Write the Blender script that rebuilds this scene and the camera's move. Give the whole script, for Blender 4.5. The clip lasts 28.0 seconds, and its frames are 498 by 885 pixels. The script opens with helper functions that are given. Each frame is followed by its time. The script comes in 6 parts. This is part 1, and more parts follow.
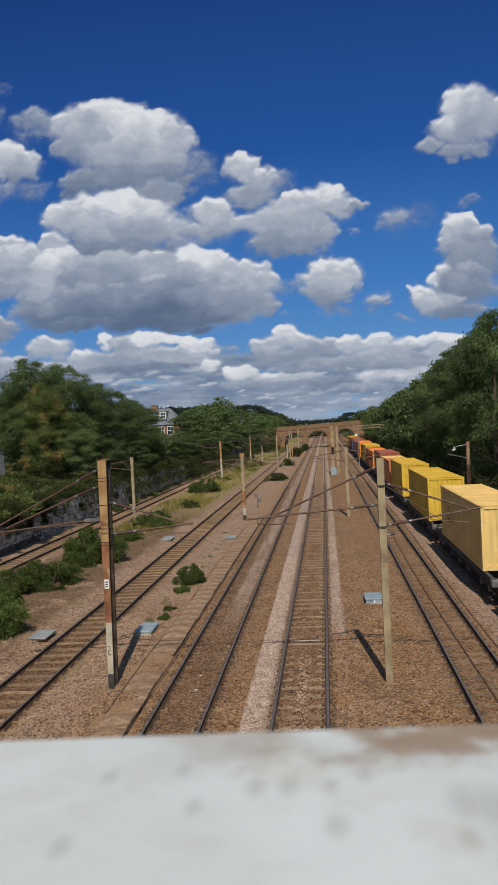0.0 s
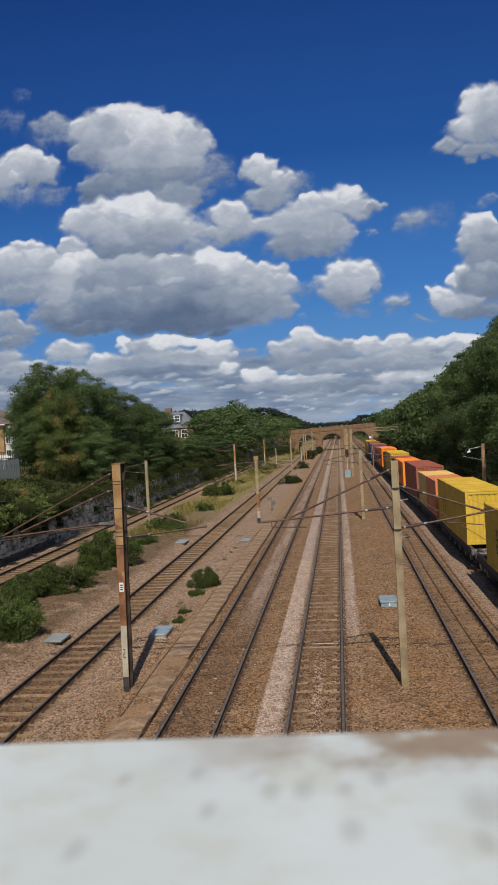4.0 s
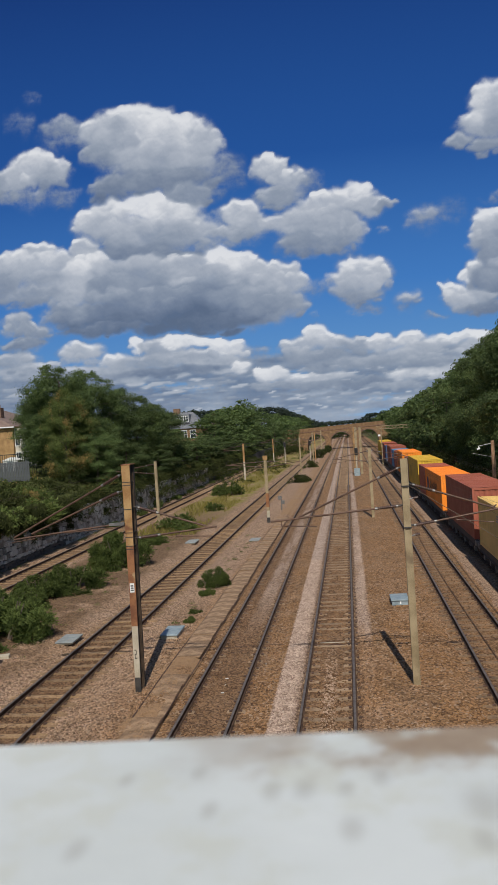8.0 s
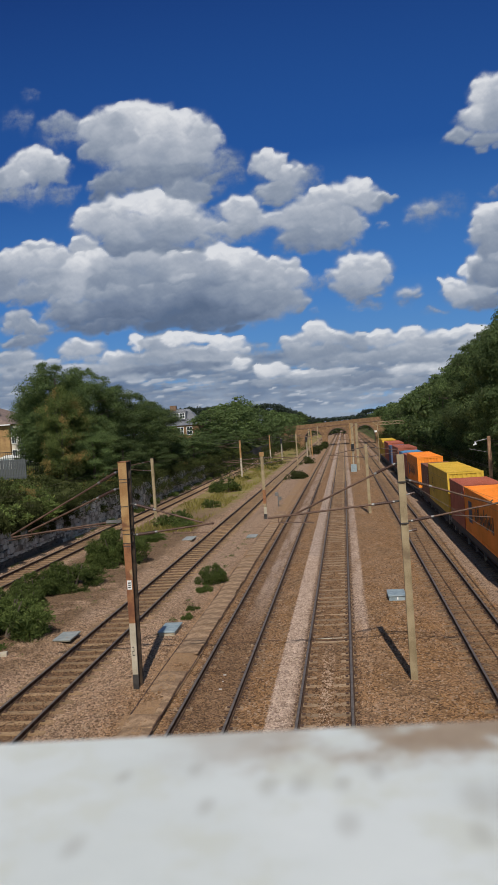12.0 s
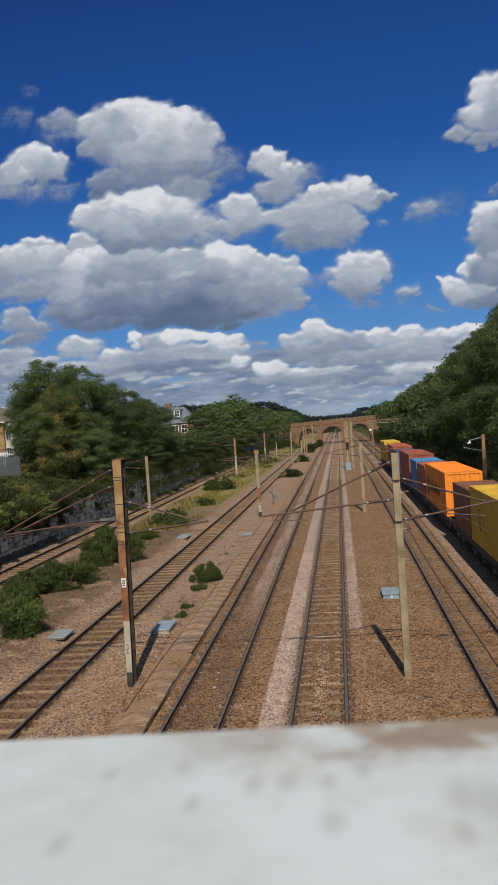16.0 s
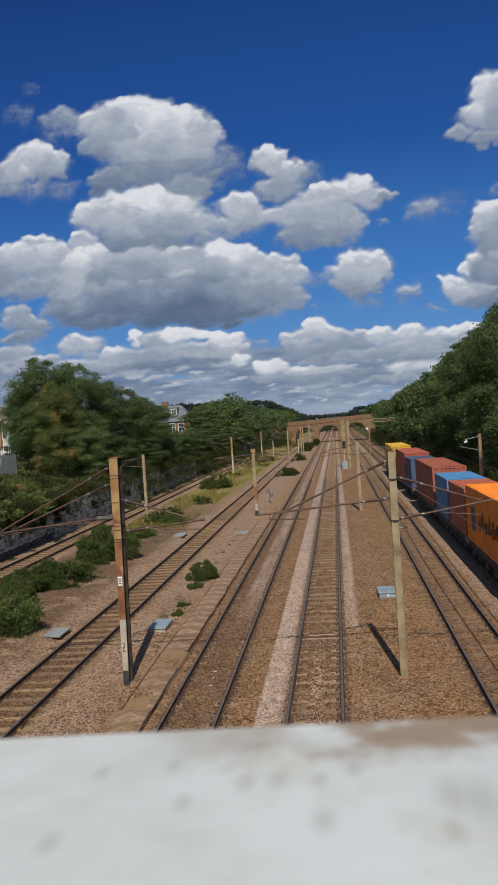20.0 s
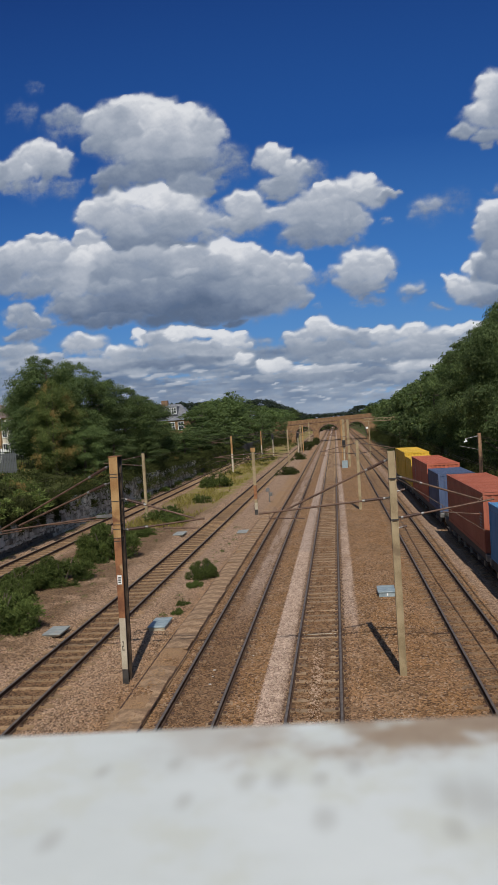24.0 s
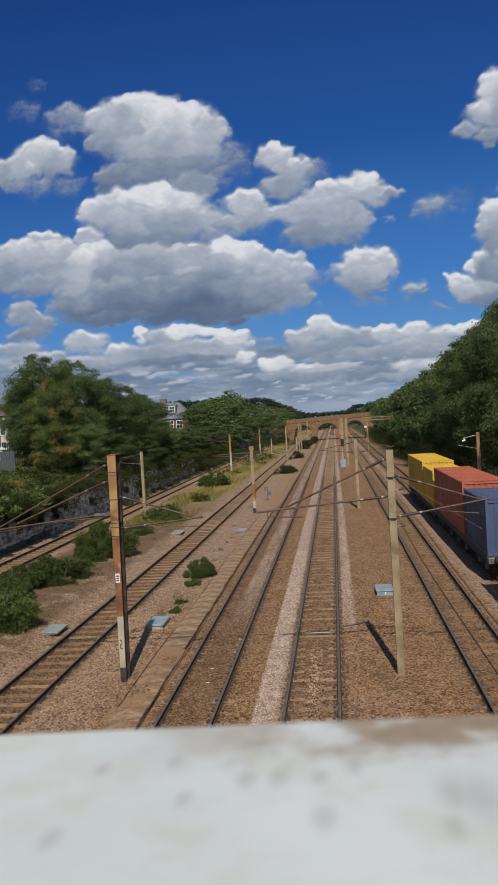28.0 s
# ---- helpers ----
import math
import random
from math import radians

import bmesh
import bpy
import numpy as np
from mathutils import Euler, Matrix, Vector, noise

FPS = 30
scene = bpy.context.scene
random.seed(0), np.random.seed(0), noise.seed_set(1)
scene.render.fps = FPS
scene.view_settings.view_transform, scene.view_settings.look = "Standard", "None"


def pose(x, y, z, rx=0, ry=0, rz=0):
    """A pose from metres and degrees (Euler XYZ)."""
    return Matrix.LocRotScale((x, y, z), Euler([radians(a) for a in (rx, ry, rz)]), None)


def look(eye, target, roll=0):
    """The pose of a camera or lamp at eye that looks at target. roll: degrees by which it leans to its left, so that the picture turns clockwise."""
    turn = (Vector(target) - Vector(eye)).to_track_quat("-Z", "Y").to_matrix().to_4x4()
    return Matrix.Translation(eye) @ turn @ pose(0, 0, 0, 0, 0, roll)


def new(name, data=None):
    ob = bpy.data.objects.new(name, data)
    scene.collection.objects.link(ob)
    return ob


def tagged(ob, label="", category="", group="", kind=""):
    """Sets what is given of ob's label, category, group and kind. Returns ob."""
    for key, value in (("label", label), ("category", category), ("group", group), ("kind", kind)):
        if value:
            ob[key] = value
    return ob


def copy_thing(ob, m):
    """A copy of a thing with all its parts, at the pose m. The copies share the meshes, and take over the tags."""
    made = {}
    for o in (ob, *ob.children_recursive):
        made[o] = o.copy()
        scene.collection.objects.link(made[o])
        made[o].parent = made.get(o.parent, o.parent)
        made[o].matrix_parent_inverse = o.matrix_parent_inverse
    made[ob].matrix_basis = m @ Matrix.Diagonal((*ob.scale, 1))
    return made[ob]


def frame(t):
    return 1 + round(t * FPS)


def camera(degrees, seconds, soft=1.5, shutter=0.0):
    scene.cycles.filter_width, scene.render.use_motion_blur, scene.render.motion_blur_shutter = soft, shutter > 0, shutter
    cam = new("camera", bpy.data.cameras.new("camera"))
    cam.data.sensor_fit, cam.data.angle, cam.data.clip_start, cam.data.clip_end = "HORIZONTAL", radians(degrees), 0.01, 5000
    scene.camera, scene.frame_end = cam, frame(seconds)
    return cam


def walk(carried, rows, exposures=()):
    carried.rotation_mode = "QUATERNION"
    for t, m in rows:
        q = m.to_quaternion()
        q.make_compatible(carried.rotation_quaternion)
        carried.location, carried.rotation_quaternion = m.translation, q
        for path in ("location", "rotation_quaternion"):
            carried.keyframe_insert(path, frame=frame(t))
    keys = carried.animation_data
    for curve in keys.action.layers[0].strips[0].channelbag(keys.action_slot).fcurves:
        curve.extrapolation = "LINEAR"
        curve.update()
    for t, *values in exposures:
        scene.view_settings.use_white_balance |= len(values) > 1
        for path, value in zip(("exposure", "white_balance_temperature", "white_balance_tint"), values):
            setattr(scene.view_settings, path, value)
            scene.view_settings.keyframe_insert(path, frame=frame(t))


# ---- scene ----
# Railway cutting seen over the white parapet of a road bridge. Rail heads are z = 0, the lines run along +y.
cam = camera(34.98, 28.0, soft=1.5)
EYE = 8.0
# seconds, sideways sway, pitch, yaw, roll
PATH = [
    (0, -0.0040, -1.120, 5.482, -2.740), (0.5, -0.0042, -1.102, 5.630, -2.797), (1, -0.0043, -1.079, 5.785, -2.853), (1.5, -0.0045, -1.058, 5.895, -2.860),
    (2, -0.0047, -1.020, 5.989, -2.833), (2.5, -0.0048, -0.973, 6.109, -2.893), (3, -0.0050, -0.937, 6.244, -2.889), (3.5, -0.0044, -0.905, 6.341, -2.930),
    (5.5, -0.0021, -0.737, 6.997, -3.166), (6, -0.0015, -0.734, 7.112, -3.237), (6.5, -0.0013, -0.727, 7.239, -3.338), (7, -0.0010, -0.764, 7.281, -3.432),
    (7.5, -0.0008, -0.822, 7.216, -3.515), (8, -0.0005, -0.854, 7.125, -3.653), (8.5, -0.0004, -0.876, 7.086, -3.766), (9, -0.0004, -0.907, 7.067, -3.840),
    (9.5, -0.0003, -0.923, 7.061, -3.881), (10, -0.0003, -0.951, 7.056, -3.909), (10.5, -0.0002, -1.001, 7.027, -3.908), (11, -0.0001, -1.043, 6.971, -3.913),
    (11.5, -0.0001, -1.079, 6.931, -3.928), (12, 0.0000, -1.118, 6.896, -3.933), (12.5, 0.0003, -1.136, 6.876, -3.915), (14.5, 0.0014, -1.229, 6.657, -3.786),
    (15, 0.0016, -1.246, 6.618, -3.792), (15.5, 0.0019, -1.259, 6.576, -3.794), (16, 0.0022, -1.284, 6.527, -3.775), (16.5, 0.0024, -1.330, 6.448, -3.778),
    (17, 0.0027, -1.351, 6.366, -3.750), (17.5, 0.0028, -1.354, 6.322, -3.733), (18, 0.0030, -1.361, 6.309, -3.719), (18.5, 0.0031, -1.369, 6.308, -3.706),
    (19, 0.0032, -1.388, 6.300, -3.686), (19.5, 0.0034, -1.398, 6.297, -3.619), (20, 0.0035, -1.402, 6.300, -3.637), (20.5, 0.0034, -1.411, 6.308, -3.663),
    (21, 0.0034, -1.408, 6.334, -3.628), (21.5, 0.0033, -1.408, 6.362, -3.584), (23.5, 0.0030, -1.465, 6.332, -3.514), (24, 0.0030, -1.479, 6.292, -3.511),
    (24.5, 0.0029, -1.502, 6.252, -3.494), (25, 0.0028, -1.520, 6.231, -3.443), (25.5, 0.0027, -1.530, 6.206, -3.445), (26, 0.0027, -1.533, 6.200, -3.441),
    (26.5, 0.0026, -1.541, 6.202, -3.414), (27, 0.0025, -1.551, 6.204, -3.419), (27.5, 0.0025, -1.564, 6.199, -3.404), (28, 0.0024, -1.586, 6.183, -3.379),
]
walk(cam, [(t, pose(sx, 0, EYE, 90 + p, 0, yw) @ pose(0, 0, 0, 0, 0, ro)) for t, sx, p, yw, ro in PATH], exposures=[(0, -0.01), (28, -0.01)])
cam.data.dof.use_dof = True
cam.data.dof.focus_distance = 60.0
cam.data.dof.aperture_fstop = 26.0

# ---- sky and sun ----
SUN = Vector((0.115, -0.93, 1.0)).normalized()
world = bpy.data.worlds.new("sky")
scene.world = world
world.use_nodes = True
wn = world.node_tree
sky = wn.nodes.new("ShaderNodeTexSky")
sky.sky_type, sky.sun_disc = "NISHITA", False
sky.dust_density, sky.altitude = 0.1, 300.0
sky.sun_elevation = math.asin(SUN.z)
sky.sun_rotation = math.atan2(SUN.x, SUN.y)
wn.nodes["Background"].inputs["Strength"].default_value = 0.082
wn.links.new(sky.outputs[0], wn.nodes["Background"].inputs["Color"])
sun = new("sun", bpy.data.lights.new("sun", "SUN"))
sun.data.energy, sun.data.angle, sun.data.color = 4.0, radians(0.5), (1.0, 0.945, 0.85)
sun.matrix_world = look(SUN * 300, (0, 0, 0))


# ---- node helpers ----
class Nodes:
    """Short hand for building a node tree."""

    def __init__(self, tree):
        self.t = tree

    def put(self, socket, value):
        if isinstance(value, bpy.types.NodeSocket):
            self.t.links.new(value, socket)
        elif value is not None:
            socket.default_value = value

    def add(self, kind, *ins, operation="", use_clamp=False, noise_dimensions="", data_type="", blend_type="", interpolation_type=""):
        n = self.t.nodes.new("ShaderNode" + kind)
        if operation:
            n.operation = operation
        if use_clamp:
            n.use_clamp = True
        if noise_dimensions:
            n.noise_dimensions = noise_dimensions
        if data_type:
            n.data_type, n.blend_type = data_type, blend_type
        if interpolation_type:
            n.interpolation_type = interpolation_type
        for s, v in zip(n.inputs, ins):
            self.put(s, v)
        return n

    def math(self, op, a, b=None, c=None, clamp=False):
        return self.add("Math", a, b, c, operation=op, use_clamp=clamp).outputs[0]

    def vec(self, op, a, b=None, c=None):
        n = self.add("VectorMath", a, b, c, operation=op)
        return n.outputs["Value"] if op in ("LENGTH", "DOT_PRODUCT", "DISTANCE") else n.outputs[0]

    def noise(self, v, scale, detail=3, rough=0.55, dims="3D"):
        n = self.add("TexNoise", noise_dimensions=dims)
        for k, x in (("Vector", v), ("Scale", scale), ("Detail", detail), ("Roughness", rough)):
            self.put(n.inputs[k], x)
        return n

    def ramp(self, f, *stops):
        n = self.add("ValToRGB", f)
        e = n.color_ramp.elements
        while len(e) < len(stops):
            e.new(0.5)
        for x, (p, c) in zip(e, stops):
            x.position, x.color = p, (*c, 1) if len(c) == 3 else c
        return n.outputs[0]

    def mix(self, f, a, b, blend="MIX"):
        n = self.add("Mix", data_type="RGBA", blend_type=blend)
        for k, x in ((0, f), (6, a), (7, b)):
            if isinstance(x, tuple) and len(x) == 3:
                x = (*x, 1)
            self.put(n.inputs[k], x)
        return n.outputs[2]

    def step(self, x, lo, hi):
        n = self.add("MapRange", x, lo, hi, interpolation_type="SMOOTHSTEP")
        return n.outputs[0]

    def bump(self, h, strength=0.3, dist=0.02):
        n = self.add("Bump")
        for k, x in (("Strength", strength), ("Distance", dist), ("Height", h)):
            self.put(n.inputs[k], x)
        return n.outputs[0]


def blank(name):
    m = bpy.data.materials.new(name)
    m.use_nodes = True
    b = m.node_tree.nodes["Principled BSDF"]
    return m, Nodes(m.node_tree), b


def surface(name, a, b, scale=6.0, rough=0.8, metal=0.0, grain=60.0, bump=0.25, stain=None, stain_at=0.62, vary=0.0, dist=0.01):
    """Two-tone surface with coarse and fine variation, optional stains and a change from piece to piece."""
    m, n, p = blank(name)
    co = n.add("TexCoord").outputs["Object"]
    big, fine = n.noise(co, scale, 4), n.noise(co, grain, 3, 0.7)
    f = n.math("ADD", n.math("MULTIPLY", big.outputs[0], 0.65), n.math("MULTIPLY", fine.outputs[0], 0.35))
    col = n.mix(n.step(f, 0.36, 0.64), a, b)
    if stain:
        s = n.noise(co, scale * 0.45, 5, 0.65)
        col = n.mix(n.step(s.outputs[0], stain_at, stain_at + 0.1), col, stain)
    if vary:
        r = n.add("ObjectInfo").outputs["Random"]
        k = n.math("ADD", n.math("MULTIPLY", r, vary), 1 - vary / 2)
        col = n.vec("MULTIPLY", col, n.add("CombineXYZ", k, k, k).outputs[0])
    n.put(p.inputs["Base Color"], col)
    n.put(p.inputs["Roughness"], rough)
    n.put(p.inputs["Metallic"], metal)
    n.put(p.inputs["Normal"], n.bump(fine.outputs[0], bump, dist))
    return m


# ---- clouds: a far backdrop of sky, in tangent coordinates (x / y, z / y) ----
CLOUD_A = [(-0.243, 0.392, 0.056, 0.034, 0.82), (-0.251, 0.410, 0.031, 0.022, 0.86), (-0.189, 0.379, 0.040, 0.034, 0.78), (-0.165, 0.364, 0.028, 0.031, 0.64), (-0.286, 0.386, 0.036, 0.033, 0.58), (-0.219, 0.351, 0.066, 0.030, 0.60), (-0.214, 0.326, 0.068, 0.019, 0.34), (-0.281, 0.325, 0.025, 0.019, 0.36), (-0.182, 0.306, 0.034, 0.017, 0.44), (-0.385, 0.360, 0.038, 0.023, 0.70), (-0.414, 0.344, 0.028, 0.021, 0.60), (-0.359, 0.351, 0.023, 0.020, 0.60), (-0.457, 0.345, 0.031, 0.022, 0.50)]
CLOUD_B = [(-0.242, 0.294, 0.036, 0.020, 0.92), (-0.283, 0.294, 0.025, 0.017, 0.84), (-0.297, 0.277, 0.036, 0.028, 0.68), (-0.200, 0.278, 0.037, 0.024, 0.74), (-0.176, 0.257, 0.032, 0.024, 0.60), (-0.240, 0.257, 0.062, 0.025, 0.54), (-0.249, 0.239, 0.059, 0.013, 0.34), (-0.204, 0.229, 0.041, 0.011, 0.24), (-0.119, 0.275, 0.029, 0.019, 0.74), (-0.104, 0.258, 0.024, 0.020, 0.60), (-0.127, 0.254, 0.023, 0.013, 0.52)]
CLOUD_C = [(-0.074, 0.327, 0.023, 0.022, 0.72), (-0.050, 0.309, 0.024, 0.023, 0.66), (-0.069, 0.293, 0.030, 0.013, 0.52), (0.023, 0.282, 0.031, 0.020, 0.78), (-0.013, 0.277, 0.027, 0.021, 0.70), (0.043, 0.272, 0.026, 0.014, 0.62), (0.065, 0.272, 0.012, 0.006, 0.46), (-0.037, 0.255, 0.041, 0.027, 0.60), (-0.000, 0.248, 0.034, 0.027, 0.58), (-0.034, 0.230, 0.037, 0.017, 0.44), (0.020, 0.239, 0.015, 0.017, 0.52)]
CLOUD_D = [(0.202, 0.381, 0.029, 0.031, 0.76), (0.190, 0.351, 0.032, 0.023, 0.60), (0.157, 0.338, 0.017, 0.009, 0.46), (0.197, 0.329, 0.028, 0.010, 0.44), (0.220, 0.362, 0.028, 0.042, 0.60), (0.187, 0.241, 0.020, 0.016, 0.88), (0.197, 0.217, 0.029, 0.027, 0.60), (0.177, 0.221, 0.013, 0.018, 0.58), (0.207, 0.192, 0.031, 0.036, 0.40), (0.157, 0.172, 0.009, 0.014, 0.88), (0.168, 0.179, 0.012, 0.018, 0.66), (0.195, 0.160, 0.033, 0.030, 0.38), (0.138, 0.153, 0.016, 0.015, 0.76), (0.159, 0.144, 0.027, 0.016, 0.62), (0.185, 0.133, 0.035, 0.010, 0.34)]
CLOUD_E = [(-0.385, 0.253, 0.025, 0.016, 0.70), (-0.411, 0.238, 0.036, 0.019, 0.66), (-0.364, 0.223, 0.054, 0.026, 0.62), (-0.436, 0.222, 0.033, 0.028, 0.60), (-0.324, 0.247, 0.021, 0.019, 0.68), (-0.319, 0.212, 0.036, 0.031, 0.74), (-0.343, 0.192, 0.040, 0.022, 0.64), (-0.395, 0.196, 0.042, 0.016, 0.50), (-0.473, 0.219, 0.047, 0.030, 0.50), (-0.251, 0.206, 0.068, 0.029, 0.50), (-0.190, 0.214, 0.037, 0.020, 0.62), (-0.145, 0.221, 0.022, 0.019, 0.94), (-0.123, 0.212, 0.025, 0.021, 0.86), (-0.111, 0.188, 0.039, 0.027, 0.66), (-0.163, 0.191, 0.051, 0.024, 0.52), (-0.080, 0.197, 0.026, 0.018, 0.70)]
CLOUD_F = [(-0.063, 0.180, 0.024, 0.023, 0.62), (-0.071, 0.156, 0.026, 0.018, 0.50), (-0.097, 0.144, 0.036, 0.014, 0.42), (-0.137, 0.153, 0.043, 0.017, 0.30), (-0.218, 0.154, 0.075, 0.020, 0.12), (-0.300, 0.159, 0.069, 0.019, 0.22), (-0.158, 0.140, 0.060, 0.014, 0.13), (-0.351, 0.168, 0.035, 0.015, 0.42), (-0.308, 0.144, 0.060, 0.008, 0.20), (-0.423, 0.159, 0.022, 0.019, 0.52), (-0.400, 0.146, 0.023, 0.016, 0.42), (-0.419, 0.131, 0.031, 0.010, 0.36), (-0.194, 0.177, 0.066, 0.020, 0.34), (-0.268, 0.180, 0.060, 0.017, 0.40), (-0.128, 0.172, 0.043, 0.017, 0.46), (-0.096, 0.167, 0.030, 0.021, 0.50), (-0.188, 0.102, 0.029, 0.010, 0.60)]
CLOUD_G = [(0.030, 0.193, 0.029, 0.020, 0.80), (0.049, 0.181, 0.019, 0.020, 0.70), (0.016, 0.177, 0.029, 0.020, 0.66), (0.028, 0.158, 0.026, 0.011, 0.44), (-0.335, 0.116, 0.030, 0.016, 0.64), (-0.418, 0.096, 0.046, 0.012, 0.60), (-0.352, 0.091, 0.050, 0.010, 0.54), (-0.290, 0.086, 0.042, 0.009, 0.52), (-0.295, 0.101, 0.021, 0.013, 0.72), (-0.263, 0.119, 0.010, 0.012, 0.97), (-0.228, 0.112, 0.031, 0.017, 0.58), (-0.198, 0.119, 0.031, 0.009, 0.90), (-0.167, 0.119, 0.022, 0.006, 0.92), (-0.145, 0.108, 0.023, 0.013, 0.80), (-0.236, 0.096, 0.059, 0.012, 0.55), (-0.170, 0.091, 0.044, 0.012, 0.60), (-0.222, 0.084, 0.067, 0.007, 0.30), (-0.130, 0.085, 0.012, 0.008, 0.86), (-0.434, 0.112, 0.039, 0.013, 0.55), (-0.396, 0.101, 0.031, 0.010, 0.56)]
CLOUD_H = [(-0.031, 0.116, 0.017, 0.012, 0.84), (-0.053, 0.103, 0.024, 0.014, 0.62), (-0.011, 0.104, 0.024, 0.012, 0.68), (-0.033, 0.088, 0.042, 0.012, 0.45), (0.024, 0.101, 0.028, 0.011, 0.55), (0.047, 0.108, 0.014, 0.009, 0.95), (0.053, 0.097, 0.024, 0.013, 0.66), (0.085, 0.100, 0.018, 0.012, 0.78), (0.094, 0.085, 0.032, 0.012, 0.60), (0.122, 0.094, 0.027, 0.010, 0.66), (0.150, 0.098, 0.030, 0.008, 0.84), (0.177, 0.098, 0.020, 0.008, 0.92), (0.030, 0.077, 0.050, 0.010, 0.50), (0.107, 0.072, 0.041, 0.009, 0.50), (0.171, 0.081, 0.034, 0.015, 0.62), (0.221, 0.084, 0.033, 0.018, 0.60)]
CLOUD_I = [(-0.090, 0.070, 0.020, 0.011, 0.84), (-0.108, 0.076, 0.008, 0.005, 0.92), (-0.085, 0.057, 0.033, 0.006, 0.50), (-0.049, 0.065, 0.027, 0.006, 0.74), (-0.012, 0.063, 0.024, 0.006, 0.68), (-0.035, 0.054, 0.042, 0.006, 0.45), (0.075, 0.060, 0.023, 0.008, 0.78), (0.112, 0.060, 0.023, 0.008, 0.82), (0.028, 0.052, 0.035, 0.007, 0.35), (0.064, 0.046, 0.035, 0.006, 0.50), (0.146, 0.062, 0.027, 0.008, 0.70)]
VEILS_A = [(-0.345, 0.402, 0.027, 0.020, 0.50, 0.75), (-0.325, 0.403, 0.018, 0.015, 0.45, 0.70), (-0.400, 0.419, 0.020, 0.019, 0.40, 0.32), (-0.381, 0.455, 0.011, 0.009, 0.40, 0.16), (-0.133, 0.326, 0.025, 0.026, 0.40, 0.60), (-0.388, 0.323, 0.038, 0.012, 0.36, 0.60), (-0.348, 0.318, 0.018, 0.012, 0.34, 0.45), (-0.022, 0.310, 0.015, 0.013, 0.42, 0.50), (0.006, 0.219, 0.024, 0.011, 0.40, 0.50), (-0.050, 0.265, 0.008, 0.005, 0.40, 0.35), (0.113, 0.247, 0.024, 0.018, 0.52, 0.72), (0.144, 0.255, 0.018, 0.018, 0.40, 0.22), (0.200, 0.267, 0.019, 0.006, 0.34, 0.40), (0.116, 0.129, 0.015, 0.005, 0.36, 0.55), (-0.118, 0.101, 0.027, 0.009, 0.40, 0.60)]
VEILS_B = [(-0.031, 0.173, 0.017, 0.014, 0.38, 0.40), (0.034, 0.143, 0.021, 0.006, 0.30, 0.50), (0.084, 0.150, 0.015, 0.010, 0.56, 0.85), (0.058, 0.242, 0.009, 0.005, 0.40, 0.40), (-0.031, 0.139, 0.007, 0.006, 0.40, 0.25), (-0.211, 0.421, 0.016, 0.006, 0.50, 0.30), (-0.327, 0.321, 0.008, 0.007, 0.40, 0.20)]


CLOUDS = (VEILS_A, VEILS_B, CLOUD_I, CLOUD_H, CLOUD_G, CLOUD_A, CLOUD_C, CLOUD_D, CLOUD_B, CLOUD_E, CLOUD_F)


def puffs():
    """Many soft puffs that fill each mass of cloud: place, radii, tone, cover, softness."""
    r = random.Random(12)
    out = []
    # rows of small flat heads in the far layers
    for v, step in ((0.026, 0.014), (0.033, 0.016), (0.040, 0.018), (0.047, 0.020), (0.054, 0.022), (0.062, 0.024), (0.070, 0.028), (0.079, 0.032)):
        for j in range(int(0.86 / step)):
            s = r.uniform(0.35, 1.0)
            out.append((-0.50 + j * step + r.uniform(-0.01, 0.01), v + r.uniform(-0.005, 0.005), step * 0.85 * s, step * 0.17 * s, r.uniform(0.30, 0.86), 0.8, 0.8))
    for cloud in CLOUDS:
        for u, v, a, b, k, *thin in cloud:
            if thin:
                out.append((u, v, a * 1.45, b * 1.45, k, min(1.0, thin[0] * 1.1), 2.0))
            else:
                out.append((u, v, a * 1.36, b * 1.26, k, 0.97, 1.0))
            for j in range(6 if thin else max(10, min(30, int(a * b / 0.00007)))):
                g, d = r.uniform(0, 6.283), math.sqrt(r.uniform(0.05, 1.0))
                s = r.uniform(0.26, 0.52) * (1.2 if thin else 1.0)
                qv = d * math.sin(g)
                x, y = u + 1.0 * a * d * math.cos(g), v + 0.94 * b * qv
                rb = max(b * s, 0.0030)
                t = k + 0.20 * min(1.0, b / 0.02) * qv + r.uniform(-0.04, 0.04)
                out.append((x, y, min(a * s, rb * 2.1), rb, t, thin[0] * 0.6 if thin else r.uniform(0.55, 0.92), 1.7 if thin else r.uniform(0.75, 1.35)))
    return out


